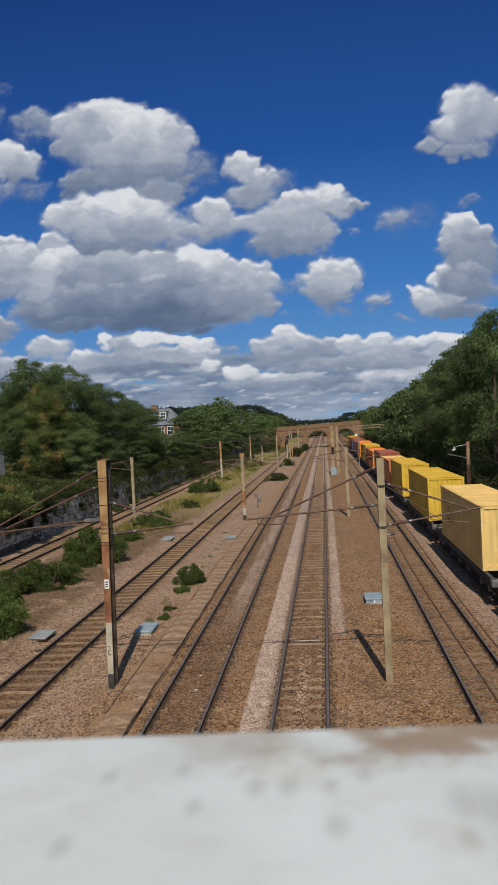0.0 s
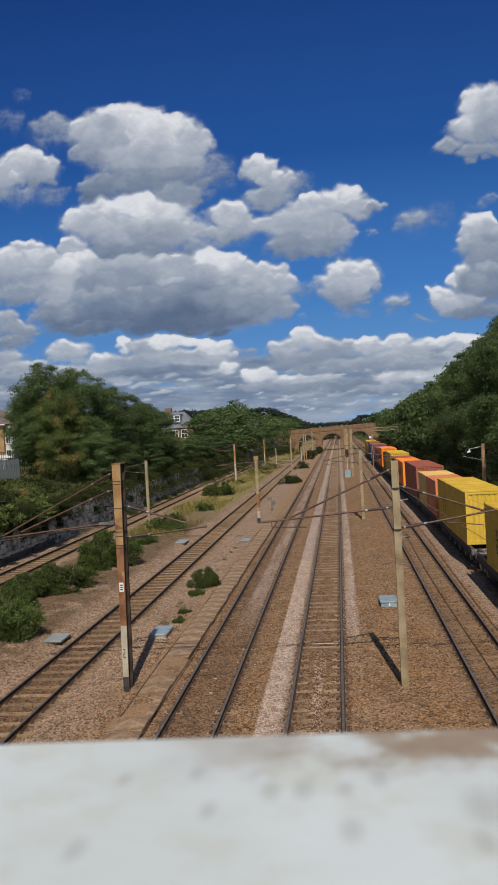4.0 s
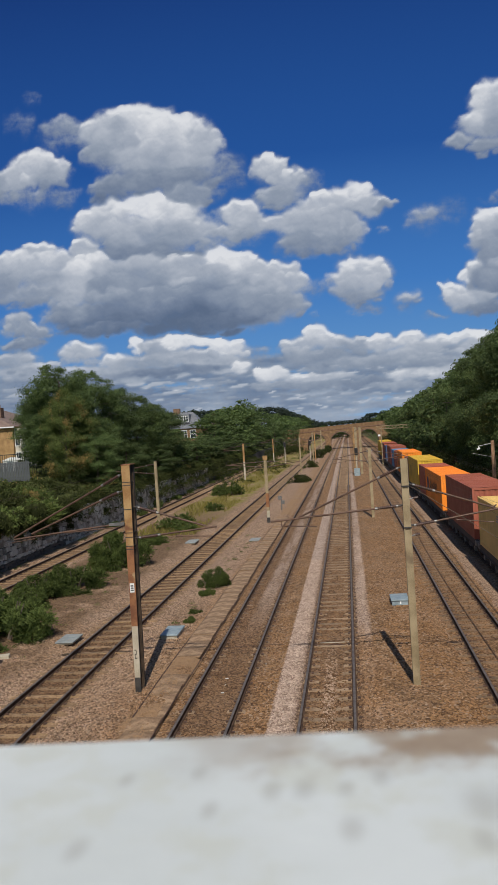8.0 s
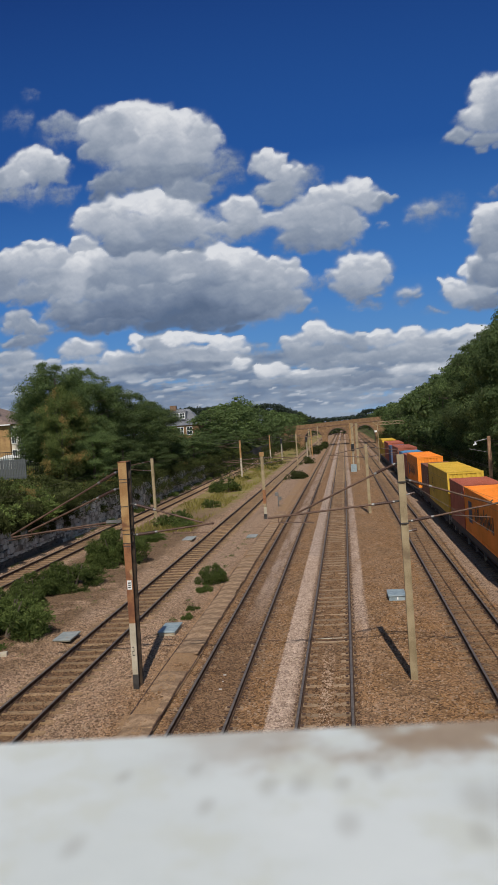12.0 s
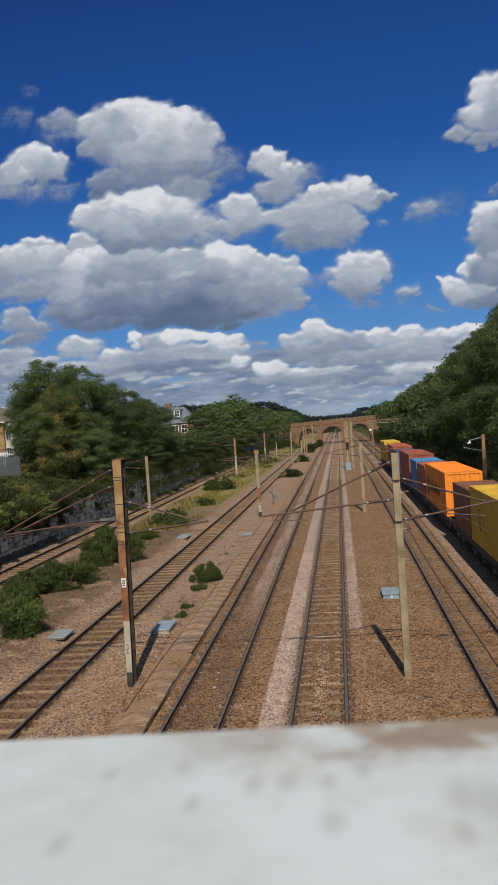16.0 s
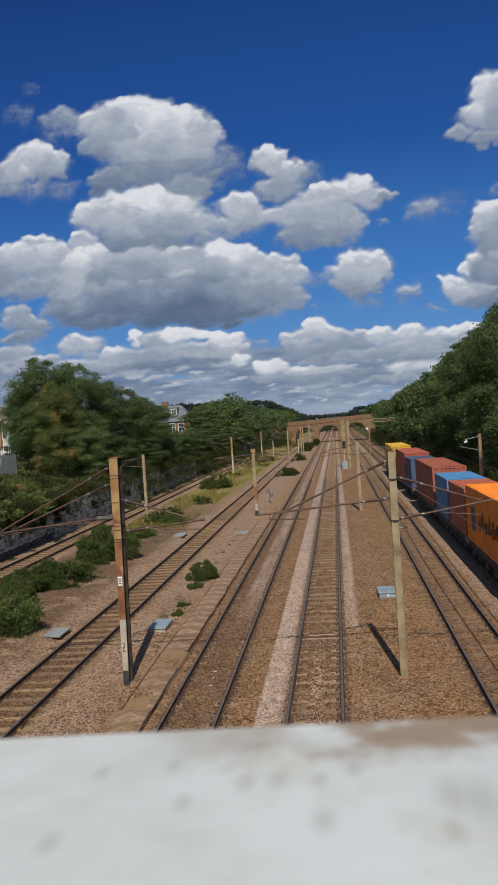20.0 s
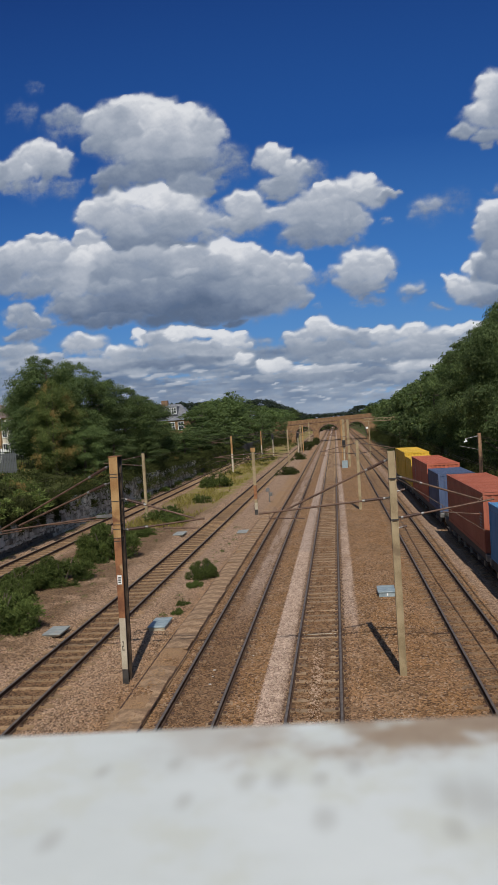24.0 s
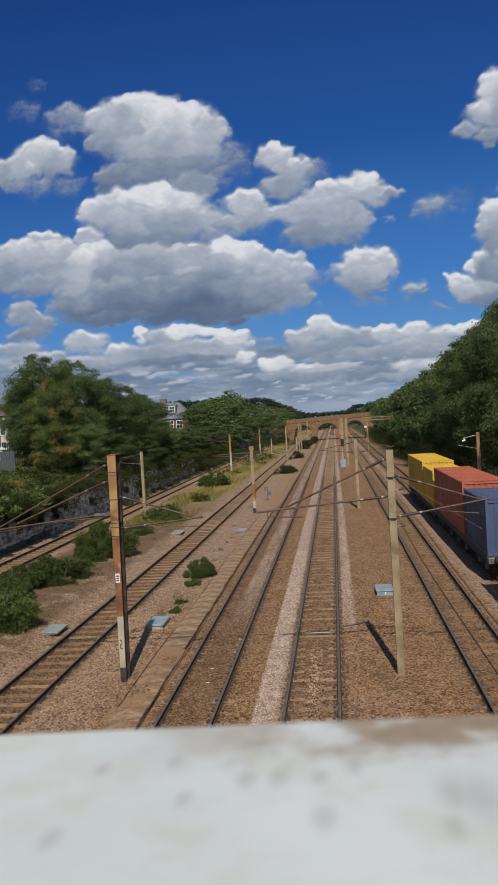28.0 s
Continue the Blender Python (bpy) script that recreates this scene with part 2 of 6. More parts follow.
def sky_material():
    m = bpy.data.materials.new("cloudy_sky")
    m.use_nodes = True
    t = m.node_tree
    t.nodes.remove(t.nodes["Principled BSDF"])
    n = Nodes(t)
    s = n.add("SeparateXYZ", n.add("TexCoord").outputs["Object"])
    y = n.math("MAXIMUM", s.outputs[1], 1.0)
    u, v = n.math("DIVIDE", s.outputs[0], y), n.math("DIVIDE", s.outputs[2], y)
    p = n.add("CombineXYZ", u, v, 0.0).outputs[0]
    cover, tone = n.add("Attribute"), n.add("Attribute")
    cover.attribute_name, tone.attribute_name = "cloud_cover", "cloud_tone"
    fluff = n.noise(p, 110.0, 7, 0.64).outputs[0]
    over = n.noise(n.vec("ADD", p, (0.001, 0.003, 0.0)), 110.0, 7, 0.64).outputs[0]
    # the edge frays where the cover is thin
    c = cover.outputs["Fac"]
    thin = n.math("MULTIPLY", n.math("MULTIPLY", c, n.math("SUBTRACT", 1.0, c)), 3.2)
    alpha = n.math("MULTIPLY_ADD", n.math("MULTIPLY", n.math("SUBTRACT", fluff, 0.52), 1.6), thin, c, True)
    shade = n.math("MULTIPLY_ADD", n.math("SUBTRACT", fluff, over), 0.14, tone.outputs["Fac"])
    blue = n.ramp(n.math("DIVIDE", v, 0.6), (0.0, (0.27, 0.41, 0.60)), (0.12, (0.125, 0.30, 0.58)), (0.30, (0.054, 0.192, 0.510)), (0.58, (0.0185, 0.088, 0.320)), (1.0, (0.0095, 0.042, 0.186)))
    col = n.ramp(shade, (0.0, (0.105, 0.145, 0.225)), (0.25, (0.170, 0.216, 0.305)), (0.5, (0.275, 0.322, 0.402)), (0.75, (0.440, 0.478, 0.545)), (1.0, (0.73, 0.745, 0.775)))
    haze = n.math("SUBTRACT", 1.0, n.step(v, 0.0, 0.06))
    col = n.mix(n.math("MULTIPLY", haze, 0.45), col, (0.36, 0.42, 0.52))
    col = n.mix(n.math("MULTIPLY", alpha, 0.97), blue, col)
    e = n.add("Emission", col, 1.0)
    t.links.new(e.outputs[0], t.nodes["Material Output"].inputs[0])
    return m


def link_mesh(name, verts, faces, material, smooth=False):
    me = bpy.data.meshes.new(name)
    me.from_pydata(verts, [], faces)
    me.materials.append(material)
    if smooth:
        me.polygons.foreach_set("use_smooth", [True] * len(me.polygons))
    me.update()
    return new(name, me)


def smooth(x, lo, hi):
    f = np.clip((x - lo) / (hi - lo), 0, 1)
    return f * f * (3 - 2 * f)


def backdrop():
    """A far dome of sky. Each point holds how deep it lies in a cloud and how bright the cloud is there."""
    us = np.concatenate((np.linspace(-3, -0.54, 40), np.linspace(-0.52, 0.36, 520), np.linspace(0.38, 3, 40)))
    vs = np.concatenate((np.array((-0.08, -0.04)), np.linspace(-0.02, 0.60, 370), np.linspace(0.62, 1.9, 25)))
    U, V = np.meshgrid(us, vs, indexing="ij")
    flat = list(zip(U.ravel().tolist(), V.ravel().tolist()))

    def fbm(fu, fv, octaves, seed):
        return np.array([noise.fractal((u * fu, v * fv, seed), 0.9, 2.1, octaves) for u, v in flat]).reshape(U.shape)

    w1 = np.array([noise.noise_vector((u * 15, v * 17, 3.3))[:2] for u, v in flat]).reshape(*U.shape, 2)
    w2 = np.array([noise.noise_vector((u * 42, v * 46, 8.1))[:2] for u, v in flat]).reshape(*U.shape, 2)
    w3 = np.array([noise.noise_vector((u * 100, v * 110, 1.7))[:2] for u, v in flat]).reshape(*U.shape, 2)
    damp = 0.45 + 0.55 * smooth(V, 0.06, 0.16)
    pu = U + (w1[..., 0] * 0.006 + w2[..., 0] * 0.0064 + w3[..., 0] * 0.0036) * damp
    pv = V + (w1[..., 1] * 0.005 + w2[..., 1] * 0.0060 + w3[..., 1] * 0.0034) * damp
    # far broken layers down to the horizon, then the masses of cloud puff by puff
    low = 1 - smooth(V, 0.076, 0.108)
    cover = 0.92 * smooth(low * (1.0 + 0.9 * fbm(11, 52, 5, 7.7)), 0.12, 0.60)
    tone = 0.42 + 0.26 * fbm(14, 80, 5, 2.2)
    side = np.maximum(smooth(U, 0.27, 0.45), np.maximum(smooth(-U, 0.50, 0.62), smooth(V, 0.62, 0.8)))
    cover = np.maximum(cover, side * smooth(0.9 * fbm(5, 9, 5, 4.4), 0.05, 0.35))
    for cu, cv, a, b, k, op, soft in puffs():
        i0, i1 = np.searchsorted(us, (cu - 1.1 * a - 0.02, cu + 1.1 * a + 0.02))
        j0, j1 = np.searchsorted(vs, (cv - 1.1 * b - 0.02, cv + 1.1 * b + 0.02))
        if i1 - i0 < 2 or j1 - j0 < 2:
            continue
        qu, qv = (pu[i0:i1, j0:j1] - cu) / a, (pv[i0:i1, j0:j1] - cv) / b
        fill = 1.0 - np.sqrt(qu * qu + qv * qv)
        # crisp sunlit heads, frayed bases
        width = soft * (0.34 + 0.80 * smooth(-qv, -0.5, 0.7))
        f = op * smooth(fill, 0.0, width)
        tone[i0:i1, j0:j1] = tone[i0:i1, j0:j1] * (1 - f) + f * (k + 0.12 * np.clip(qv, -1, 1))
        cover[i0:i1, j0:j1] += f * (1 - cover[i0:i1, j0:j1])
    # thin edges catch the sun from above
    rim = np.zeros(U.shape)
    rim[:, 3:-6] = np.clip(cover[:, 3:-6] - cover[:, 6:-3], 0, 0.6) * smooth(V[:, 3:-6], 0.03, 0.06)
    tone = 0.5 + 1.2 * (tone - 0.53) + 0.30 * rim + 0.08 * fbm(30, 34, 5, 0.5)
    # vertices on a sphere about the place
    D = np.stack((U, np.ones(U.shape), V), axis=-1)
    D *= 3800 / np.linalg.norm(D, axis=-1, keepdims=True)
    nu, nv = U.shape
    k = (np.arange(nu - 1)[:, None] * nv + np.arange(nv - 1)[None]).ravel()
    ob = link_mesh("sky_backdrop", D.reshape(-1, 3).tolist(), np.stack((k, k + 1, k + nv + 1, k + nv), axis=1).tolist(), sky_material(), True)
    for key, val in (("cloud_cover", cover), ("cloud_tone", tone)):
        ob.data.attributes.new(key, "FLOAT", "POINT").data.foreach_set("value", val.ravel().astype(np.float32))
    return tagged(ob, "deep blue summer sky with white and grey cumulus clouds", "sky", kind="structure")


sky_backdrop = backdrop()

# ---- materials ----
def ballast_material():
    m, n, p = blank("ballast")
    co = n.add("TexCoord").outputs["Object"]
    xyz = n.add("SeparateXYZ", co)
    x = n.math("MULTIPLY_ADD", n.math("SUBTRACT", n.noise(co, 0.8, 4, 0.6).outputs[0], 0.5), 0.9, xyz.outputs[0])
    exact = n.math("MULTIPLY_ADD", n.math("SUBTRACT", n.noise(co, 7.0, 4, 0.7).outputs[0], 0.5), 0.30, xyz.outputs[0])
    vo = n.add("TexVoronoi", co)
    n.put(vo.inputs["Scale"], 17.0)
    big = n.add("TexVoronoi", co)
    n.put(big.inputs["Scale"], 9.0)
    cell = n.add("SeparateColor", vo.outputs["Color"]).outputs[0]
    blot = n.noise(co, 2.3, 5, 0.7).outputs[0]
    cell = n.math("MULTIPLY_ADD", n.math("SUBTRACT", blot, 0.5), 0.9, cell, True)
    tint = n.noise(co, 0.35, 5, 0.6).outputs[0]
    fine = n.noise(co, 55.0, 2, 0.6).outputs[0]
    brown = n.mix(cell, (0.082, 0.042, 0.020), (0.38, 0.210, 0.097))
    pink = n.mix(cell, (0.115, 0.072, 0.046), (0.52, 0.352, 0.240))
    left = n.math("SUBTRACT", 1.0, n.step(x, -8.5, -5.5))
    col = n.mix(n.math("MULTIPLY_ADD", left, 0.75, n.math("MULTIPLY", n.step(tint, 0.45, 0.65), 0.25)), brown, pink)

    soot = n.noise(n.vec("MULTIPLY", co, (0.7, 0.3, 1.0)), 0.8, 5, 0.68).outputs[0]
    col = n.mix(n.math("MULTIPLY", n.step(soot, 0.48, 0.66), 0.55), col, n.mix(cell, (0.075, 0.044, 0.025), (0.29, 0.178, 0.096)))

    def band(lo, hi, soft=0.25, across=x):
        return n.math("MULTIPLY", n.step(across, lo - soft, lo + soft), n.math("SUBTRACT", 1.0, n.step(across, hi - soft, hi + soft)))

    speck = n.add("SeparateColor", vo.outputs["Color"]).outputs[1]
    col = n.mix(n.math("MULTIPLY", n.step(speck, 0.86, 0.94), 0.55), col, (0.50, 0.37, 0.27))
    clean = n.mix(cell, (0.235, 0.160, 0.122), (0.58, 0.445, 0.355))
    patchy = n.step(n.noise(n.vec("MULTIPLY", co, (1.0, 0.12, 1.0)), 1.6, 4, 0.65).outputs[0], 0.40, 0.54)
    col = n.mix(n.math("MULTIPLY", band(-2.66, -1.84, 0.05, exact), 0.95), col, clean)
    beyond = n.step(xyz.outputs[1], 28.0, 33.0)
    col = n.mix(n.math("MULTIPLY", band(-0.14, 0.44, 0.10, exact), n.math("MULTIPLY", n.math("MULTIPLY_ADD", patchy, 0.35, 0.65), n.math("MULTIPLY_ADD", beyond, 0.78, 0.1))), col, clean)
    col = n.mix(n.math("MULTIPLY", band(5.9, 6.75, 0.15), 0.4), col, clean)
    # oily four-foot and sandy walkway
    dark = n.mix(cell, (0.058, 0.031, 0.017), (0.27, 0.160, 0.088))
    for c, k in ((-10.15, 1.0), (-20.4, 0.8), (-1.0, 0.52), (-4.45, 0.74), (4.54, 0.45), (8.0, 0.5)):
        col = n.mix(n.math("MULTIPLY", band(c - 0.95, c + 0.95, 0.3), k), col, dark)
    col = n.mix(n.math("MULTIPLY", n.math("MULTIPLY", band(-4.65, -3.95, 0.12, exact), n.step(xyz.outputs[1], 28.0, 44.0)), n.math("MULTIPLY_ADD", patchy, 0.4, 0.25)), col, clean)
    col = n.mix(n.math("MULTIPLY", n.math("MULTIPLY", band(-9.0, -6.8, 0.3), n.step(xyz.outputs[1], 28.0, 46.0)), 0.75), col, pink)
    far_pale = n.math("MULTIPLY", n.math("MULTIPLY", band(-6.9, -5.6, 0.2), n.step(xyz.outputs[1], 46.0, 80.0)), 0.8)
    col = n.mix(far_pale, col, pink)
    near = n.math("SUBTRACT", 1.0, n.step(xyz.outputs[1], 25.0, 31.0))
    col = n.mix(n.math("MULTIPLY", n.math("MULTIPLY", band(-1.22, -0.84, 0.10, exact), near), n.math("MULTIPLY", n.step(cell, 0.5, 0.8), 0.6)), col, clean)
    # bands beside each rail: rusty dust plus the rail's own shade, painted in
    rust = n.mix(cell, (0.045, 0.025, 0.015), (0.19, 0.112, 0.066))
    for c in (-20.4, -10.15, -4.47, -1.02, 4.54, 8.0):
        for s in (-0.7525, 0.7525):
            col = n.mix(n.math("MULTIPLY", band(c + s - 0.15, c + s + 0.15, 0.09, exact), 0.72), col, rust)
    sandy = n.mix(fine, (0.22, 0.130, 0.07), (0.40, 0.255, 0.145))
    col = n.mix(n.math("MULTIPLY", n.math("MULTIPLY", band(-6.75, -5.7, 0.15), n.step(xyz.outputs[1], 19.0, 21.0)), n.step(tint, 0.36, 0.52)), col, sandy)
    # soil and dry grass away from the lines
    green = n.mix(n.noise(co, 3.0, 5, 0.7).outputs[0], (0.035, 0.05, 0.014), (0.12, 0.125, 0.035))
    out = n.math("ADD", n.math("SUBTRACT", 1.0, n.step(x, -23.0, -22.2)), n.step(x, 10.6, 11.8))
    col = n.mix(n.math("MINIMUM", out, 1.0), col, green)
    dry = n.mix(n.noise(co, 5.0, 4, 0.7).outputs[0], (0.13, 0.11, 0.03), (0.34, 0.28, 0.085))
    yfar = n.math("MULTIPLY", n.step(xyz.outputs[1], 62.0, 90.0), band(-18.3, -12.2, 0.4))
    col = n.mix(n.math("MULTIPLY", yfar, n.step(n.noise(co, 0.5, 3).outputs[0], 0.36, 0.5)), col, dry)
    soil = n.mix(cell, (0.085, 0.052, 0.030), (0.25, 0.158, 0.092))
    col = n.mix(n.math("MULTIPLY", band(-18.4, -12.3, 0.5), n.math("MULTIPLY", n.step(tint, 0.34, 0.48), n.math("SUBTRACT", 1.0, yfar))), col, soil)
    n.put(p.inputs["Base Color"], col)
    n.put(p.inputs["Roughness"], 0.95)
    n.put(p.inputs["Specular IOR Level"], 0.2)
    h = n.math("ADD", n.math("MULTIPLY", vo.outputs["Distance"], -1.0), n.math("MULTIPLY", big.outputs["Distance"], -0.7))
    n.put(p.inputs["Normal"], n.bump(h, 0.8, 0.042))
    return m


def leaf_material(name, a, b, dead=None):
    m, n, p = blank(name)
    r = n.add("NewGeometry").outputs["Random Per Island"]
    o = n.add("ObjectInfo").outputs["Random"]
    co = n.add("TexCoord").outputs["Object"]
    col = n.mix(r, a, b)
    patch = n.noise(co, 0.55, 3).outputs[0]
    col = n.mix(n.math("MULTIPLY", n.step(patch, 0.45, 0.65), 0.35), col, tuple(v * 0.7 for v in a))
    if dead:
        col = n.mix(n.step(n.noise(n.vec("MULTIPLY", co, (1.0, 1.0, 0.45)), 0.6, 4, 0.65).outputs[0], 0.53, 0.62), col, dead)
    k = n.math("MULTIPLY_ADD", o, 0.5, 0.75)
    col = n.vec("MULTIPLY", col, n.add("CombineXYZ", k, k, n.math("MULTIPLY", k, 0.9)).outputs[0])
    n.put(p.inputs["Base Color"], col)
    n.put(p.inputs["Roughness"], 0.7)
    n.put(p.inputs["Specular IOR Level"], 0.12)
    tr = n.add("BsdfTranslucent", n.vec("MULTIPLY", col, (1.3, 1.35, 0.6)))
    mixer = n.add("MixShader", 0.36)
    t = m.node_tree
    t.links.new(p.outputs[0], mixer.inputs[1])
    t.links.new(tr.outputs[0], mixer.inputs[2])
    t.links.new(mixer.outputs[0], t.nodes["Material Output"].inputs[0])
    return m


def paint(name, c, rust=(0.10, 0.045, 0.025), grime=0.5):
    """Weathered container paint: faded, streaked, a little rust."""
    m, n, p = blank(name)
    co = n.add("TexCoord").outputs["Object"]
    fade = n.noise(co, 0.7, 4, 0.6).outputs[0]
    streak = n.noise(n.vec("MULTIPLY", co, (5.0, 5.0, 0.45)), 1.0, 4, 0.65).outputs[0]
    spots = n.noise(co, 3.2, 6, 0.7).outputs[0]
    col = n.mix(n.step(fade, 0.35, 0.7), c, tuple(min(1, v * 1.15 + 0.015) for v in c))
    col = n.mix(n.math("MULTIPLY", n.step(streak, 0.5, 0.75), grime), col, tuple(v * 0.62 for v in c))
    col = n.mix(n.math("MULTIPLY", n.step(spots, 0.64, 0.70), 0.8), col, rust)
    n.put(p.inputs["Base Color"], col)
    n.put(p.inputs["Roughness"], n.math("MULTIPLY_ADD", streak, 0.25, 0.45))
    n.put(p.inputs["Specular IOR Level"], 0.15)
    n.put(p.inputs["Normal"], n.bump(spots, 0.08, 0.01))
    return m


def parapet_paint():
    m, n, p = blank("white_parapet_paint")
    co = n.add("TexCoord").outputs["Object"]
    xyz = n.add("SeparateXYZ", co)
    base = n.mix(n.step(n.noise(co, 9.0, 4).outputs[0], 0.35, 0.65), (0.56, 0.585, 0.562), (0.625, 0.647, 0.627))
    base = n.mix(n.math("MULTIPLY", n.step(n.noise(co, 30.0, 5, 0.65).outputs[0], 0.47, 0.64), 0.6), base, (0.535, 0.54, 0.465))
    d = None
    for sx, sy, r in ((-0.0273, 0.2162, 0.0030), (-0.0183, 0.2172, 0.0032), (-0.0068, 0.2171, 0.0024), (-0.0053, 0.1952, 0.0032), (0.0354, 0.2040, 0.0048), (-0.0727, 0.1851, 0.0028), (-0.0708, 0.2235, 0.0024), (0.003, 0.224, 0.0028), (0.052, 0.198, 0.0040), (0.0345, 0.2044, 0.0062), (0.0285, 0.2074, 0.0050), (0.026, 0.190, 0.0030), (-0.05, 0.228, 0.0026), (-0.043, 0.205, 0.0024)):
        q = n.math("DIVIDE", n.vec("LENGTH", n.vec("MULTIPLY", n.vec("SUBTRACT", co, (sx, sy, 0.0)), (1.0, 0.5, 0.0))), r)
        d = q if d is None else n.math("MINIMUM", d, q)
    base = n.mix(n.math("MULTIPLY", n.math("SUBTRACT", 1.0, n.step(d, 0.1, 1.6)), 0.36), base, (0.27, 0.25, 0.215))
    # moss and grime along the outer edge
    edge = n.math("MULTIPLY_ADD", xyz.outputs[0], -0.0656, xyz.outputs[1])
    mossy = n.math("MULTIPLY", n.step(n.math("MULTIPLY_ADD", n.noise(co, 80.0, 5, 0.65).outputs[0], 0.040, edge), 0.241, 0.266), n.step(n.math("MULTIPLY_ADD", n.noise(co, 22.0, 3).outputs[0], 0.09, xyz.outputs[0]), -0.035, 0.055))
    base = n.mix(n.math("MULTIPLY", n.math("MULTIPLY", mossy, n.step(n.noise(co, 34.0, 3).outputs[0], 0.30, 0.52)), 0.95), base, n.mix(n.noise(co, 120.0, 3).outputs[0], (0.19, 0.115, 0.065), (0.40, 0.31, 0.21)))
    n.put(p.inputs["Base Color"], base)
    n.put(p.inputs["Roughness"], 0.6)
    n.put(p.inputs["Normal"], n.bump(n.noise(co, 150.0, 4).outputs[0], 0.3, 0.001))
    return m


BALLAST = ballast_material()
RAIL = surface("rail_steel", (0.055, 0.034, 0.024), (0.11, 0.068, 0.046), 3, 0.8, 0.0, 40)
RAIL_TOP = surface("worn_rail_head", (0.085, 0.070, 0.063), (0.15, 0.127, 0.115), 3, 0.6, 0.0, 40, 0.05)
SLEEPER_PALE = surface("pale_sleeper", (0.205, 0.126, 0.062), (0.37, 0.24, 0.128), 3, 0.9, 0, 30, 0.5, (0.12, 0.075, 0.045), 0.56, 0.5)
SLEEPER = surface("concrete_sleeper", (0.205, 0.135, 0.078), (0.37, 0.255, 0.155), 3, 0.9, 0, 30, 0.5, (0.09, 0.06, 0.04), 0.58, 0.5)
SLEEPER_BROWN = surface("dusty_sleeper", (0.135, 0.084, 0.046), (0.27, 0.172, 0.096), 3, 0.9, 0, 30, 0.5, (0.09, 0.06, 0.04), 0.56, 0.5)
CONCRETE = surface("concrete", (0.36, 0.31, 0.23), (0.50, 0.44, 0.34), 2, 0.9, 0, 30, 0.3, (0.24, 0.19, 0.12), 0.6)
MAST_R = surface("weathered_mast", (0.22, 0.165, 0.09), (0.37, 0.29, 0.175), 1.5, 0.85, 0, 40, 0.3, (0.19, 0.135, 0.08), 0.56)
RUSTY = surface("rusted_steel", (0.16, 0.062, 0.03), (0.33, 0.15, 0.065), 2.5, 0.85, 0.1, 45, 0.3, (0.42, 0.30, 0.16), 0.6)
DARK_STEEL = surface("dark_steel", (0.035, 0.032, 0.03), (0.075, 0.066, 0.06), 4, 0.7, 0.3, 50)
OCHRE = surface("ochre_rust", (0.26, 0.13, 0.045), (0.42, 0.265, 0.115), 1.6, 0.85, 0.05, 40, 0.3, (0.17, 0.075, 0.035), 0.56)
TUBE = surface("brown_tube", (0.062, 0.033, 0.022), (0.145, 0.08, 0.05), 4, 0.6, 0.2, 60)
CERAMIC = surface("brown_ceramic", (0.045, 0.022, 0.015), (0.08, 0.038, 0.025), 8, 0.5, 0, 60, 0.05)
GALV = surface("galvanised_steel", (0.15, 0.145, 0.14), (0.25, 0.245, 0.235), 5, 0.5, 0.5, 60)
WIRE = surface("copper_wire", (0.09, 0.06, 0.04), (0.16, 0.11, 0.075), 5, 0.6, 0.3, 60)
FENCE = surface("weathered_fence_steel", (0.055, 0.062, 0.067), (0.098, 0.106, 0.112), 5, 0.8, 0.0, 60)
FADED = surface("faded_lettering", (0.30, 0.27, 0.25), (0.42, 0.39, 0.37), 6, 0.7)
WHITE = surface("white_enamel", (0.70, 0.70, 0.68), (0.82, 0.82, 0.80), 6, 0.5, 0, 60, 0.05)
BLACK = surface("black_print", (0.015, 0.015, 0.016), (0.03, 0.03, 0.03), 6, 0.7)
GREY_LID = surface("grey_lid", (0.20, 0.26, 0.29), (0.32, 0.385, 0.41), 4, 0.6, 0.1, 50, 0.15, (0.36, 0.34, 0.28), 0.62)


def wall_stone():
    """Rubble stone, varied from stone to stone, with old splashes of pale paint."""
    m, n, p = blank("grey_wall_stone")
    co = n.add("TexCoord").outputs["Object"]
    at = n.add("NewGeometry").outputs["Position"]
    r = n.add("ObjectInfo").outputs["Random"]
    isl = n.add("NewGeometry").outputs["Random Per Island"]
    f = n.math("MULTIPLY_ADD", n.noise(at, 4.0, 5, 0.65).outputs[0], 0.5, n.math("MULTIPLY", n.math("FRACT", n.math("ADD", r, isl)), 0.5))
    col = n.ramp(f, (0.25, (0.115, 0.105, 0.088)), (0.5, (0.285, 0.268, 0.235)), (0.75, (0.46, 0.438, 0.39)))
    wash = n.step(n.noise(n.vec("MULTIPLY", at, (1.0, 0.8, 1.6)), 0.9, 6, 0.72).outputs[0], 0.48, 0.56)
    col = n.mix(n.math("MULTIPLY", wash, 0.7), col, (0.60, 0.59, 0.55))
    moss = n.step(n.noise(at, 0.8, 5, 0.7).outputs[0], 0.56, 0.66)
    col = n.mix(n.math("MULTIPLY", moss, 0.6), col, (0.06, 0.055, 0.035))
    n.put(p.inputs["Base Color"], col)
    n.put(p.inputs["Roughness"], 0.9)
    n.put(p.inputs["Normal"], n.bump(n.noise(at, 14.0, 4, 0.7).outputs[0], 0.6, 0.03))
    return m


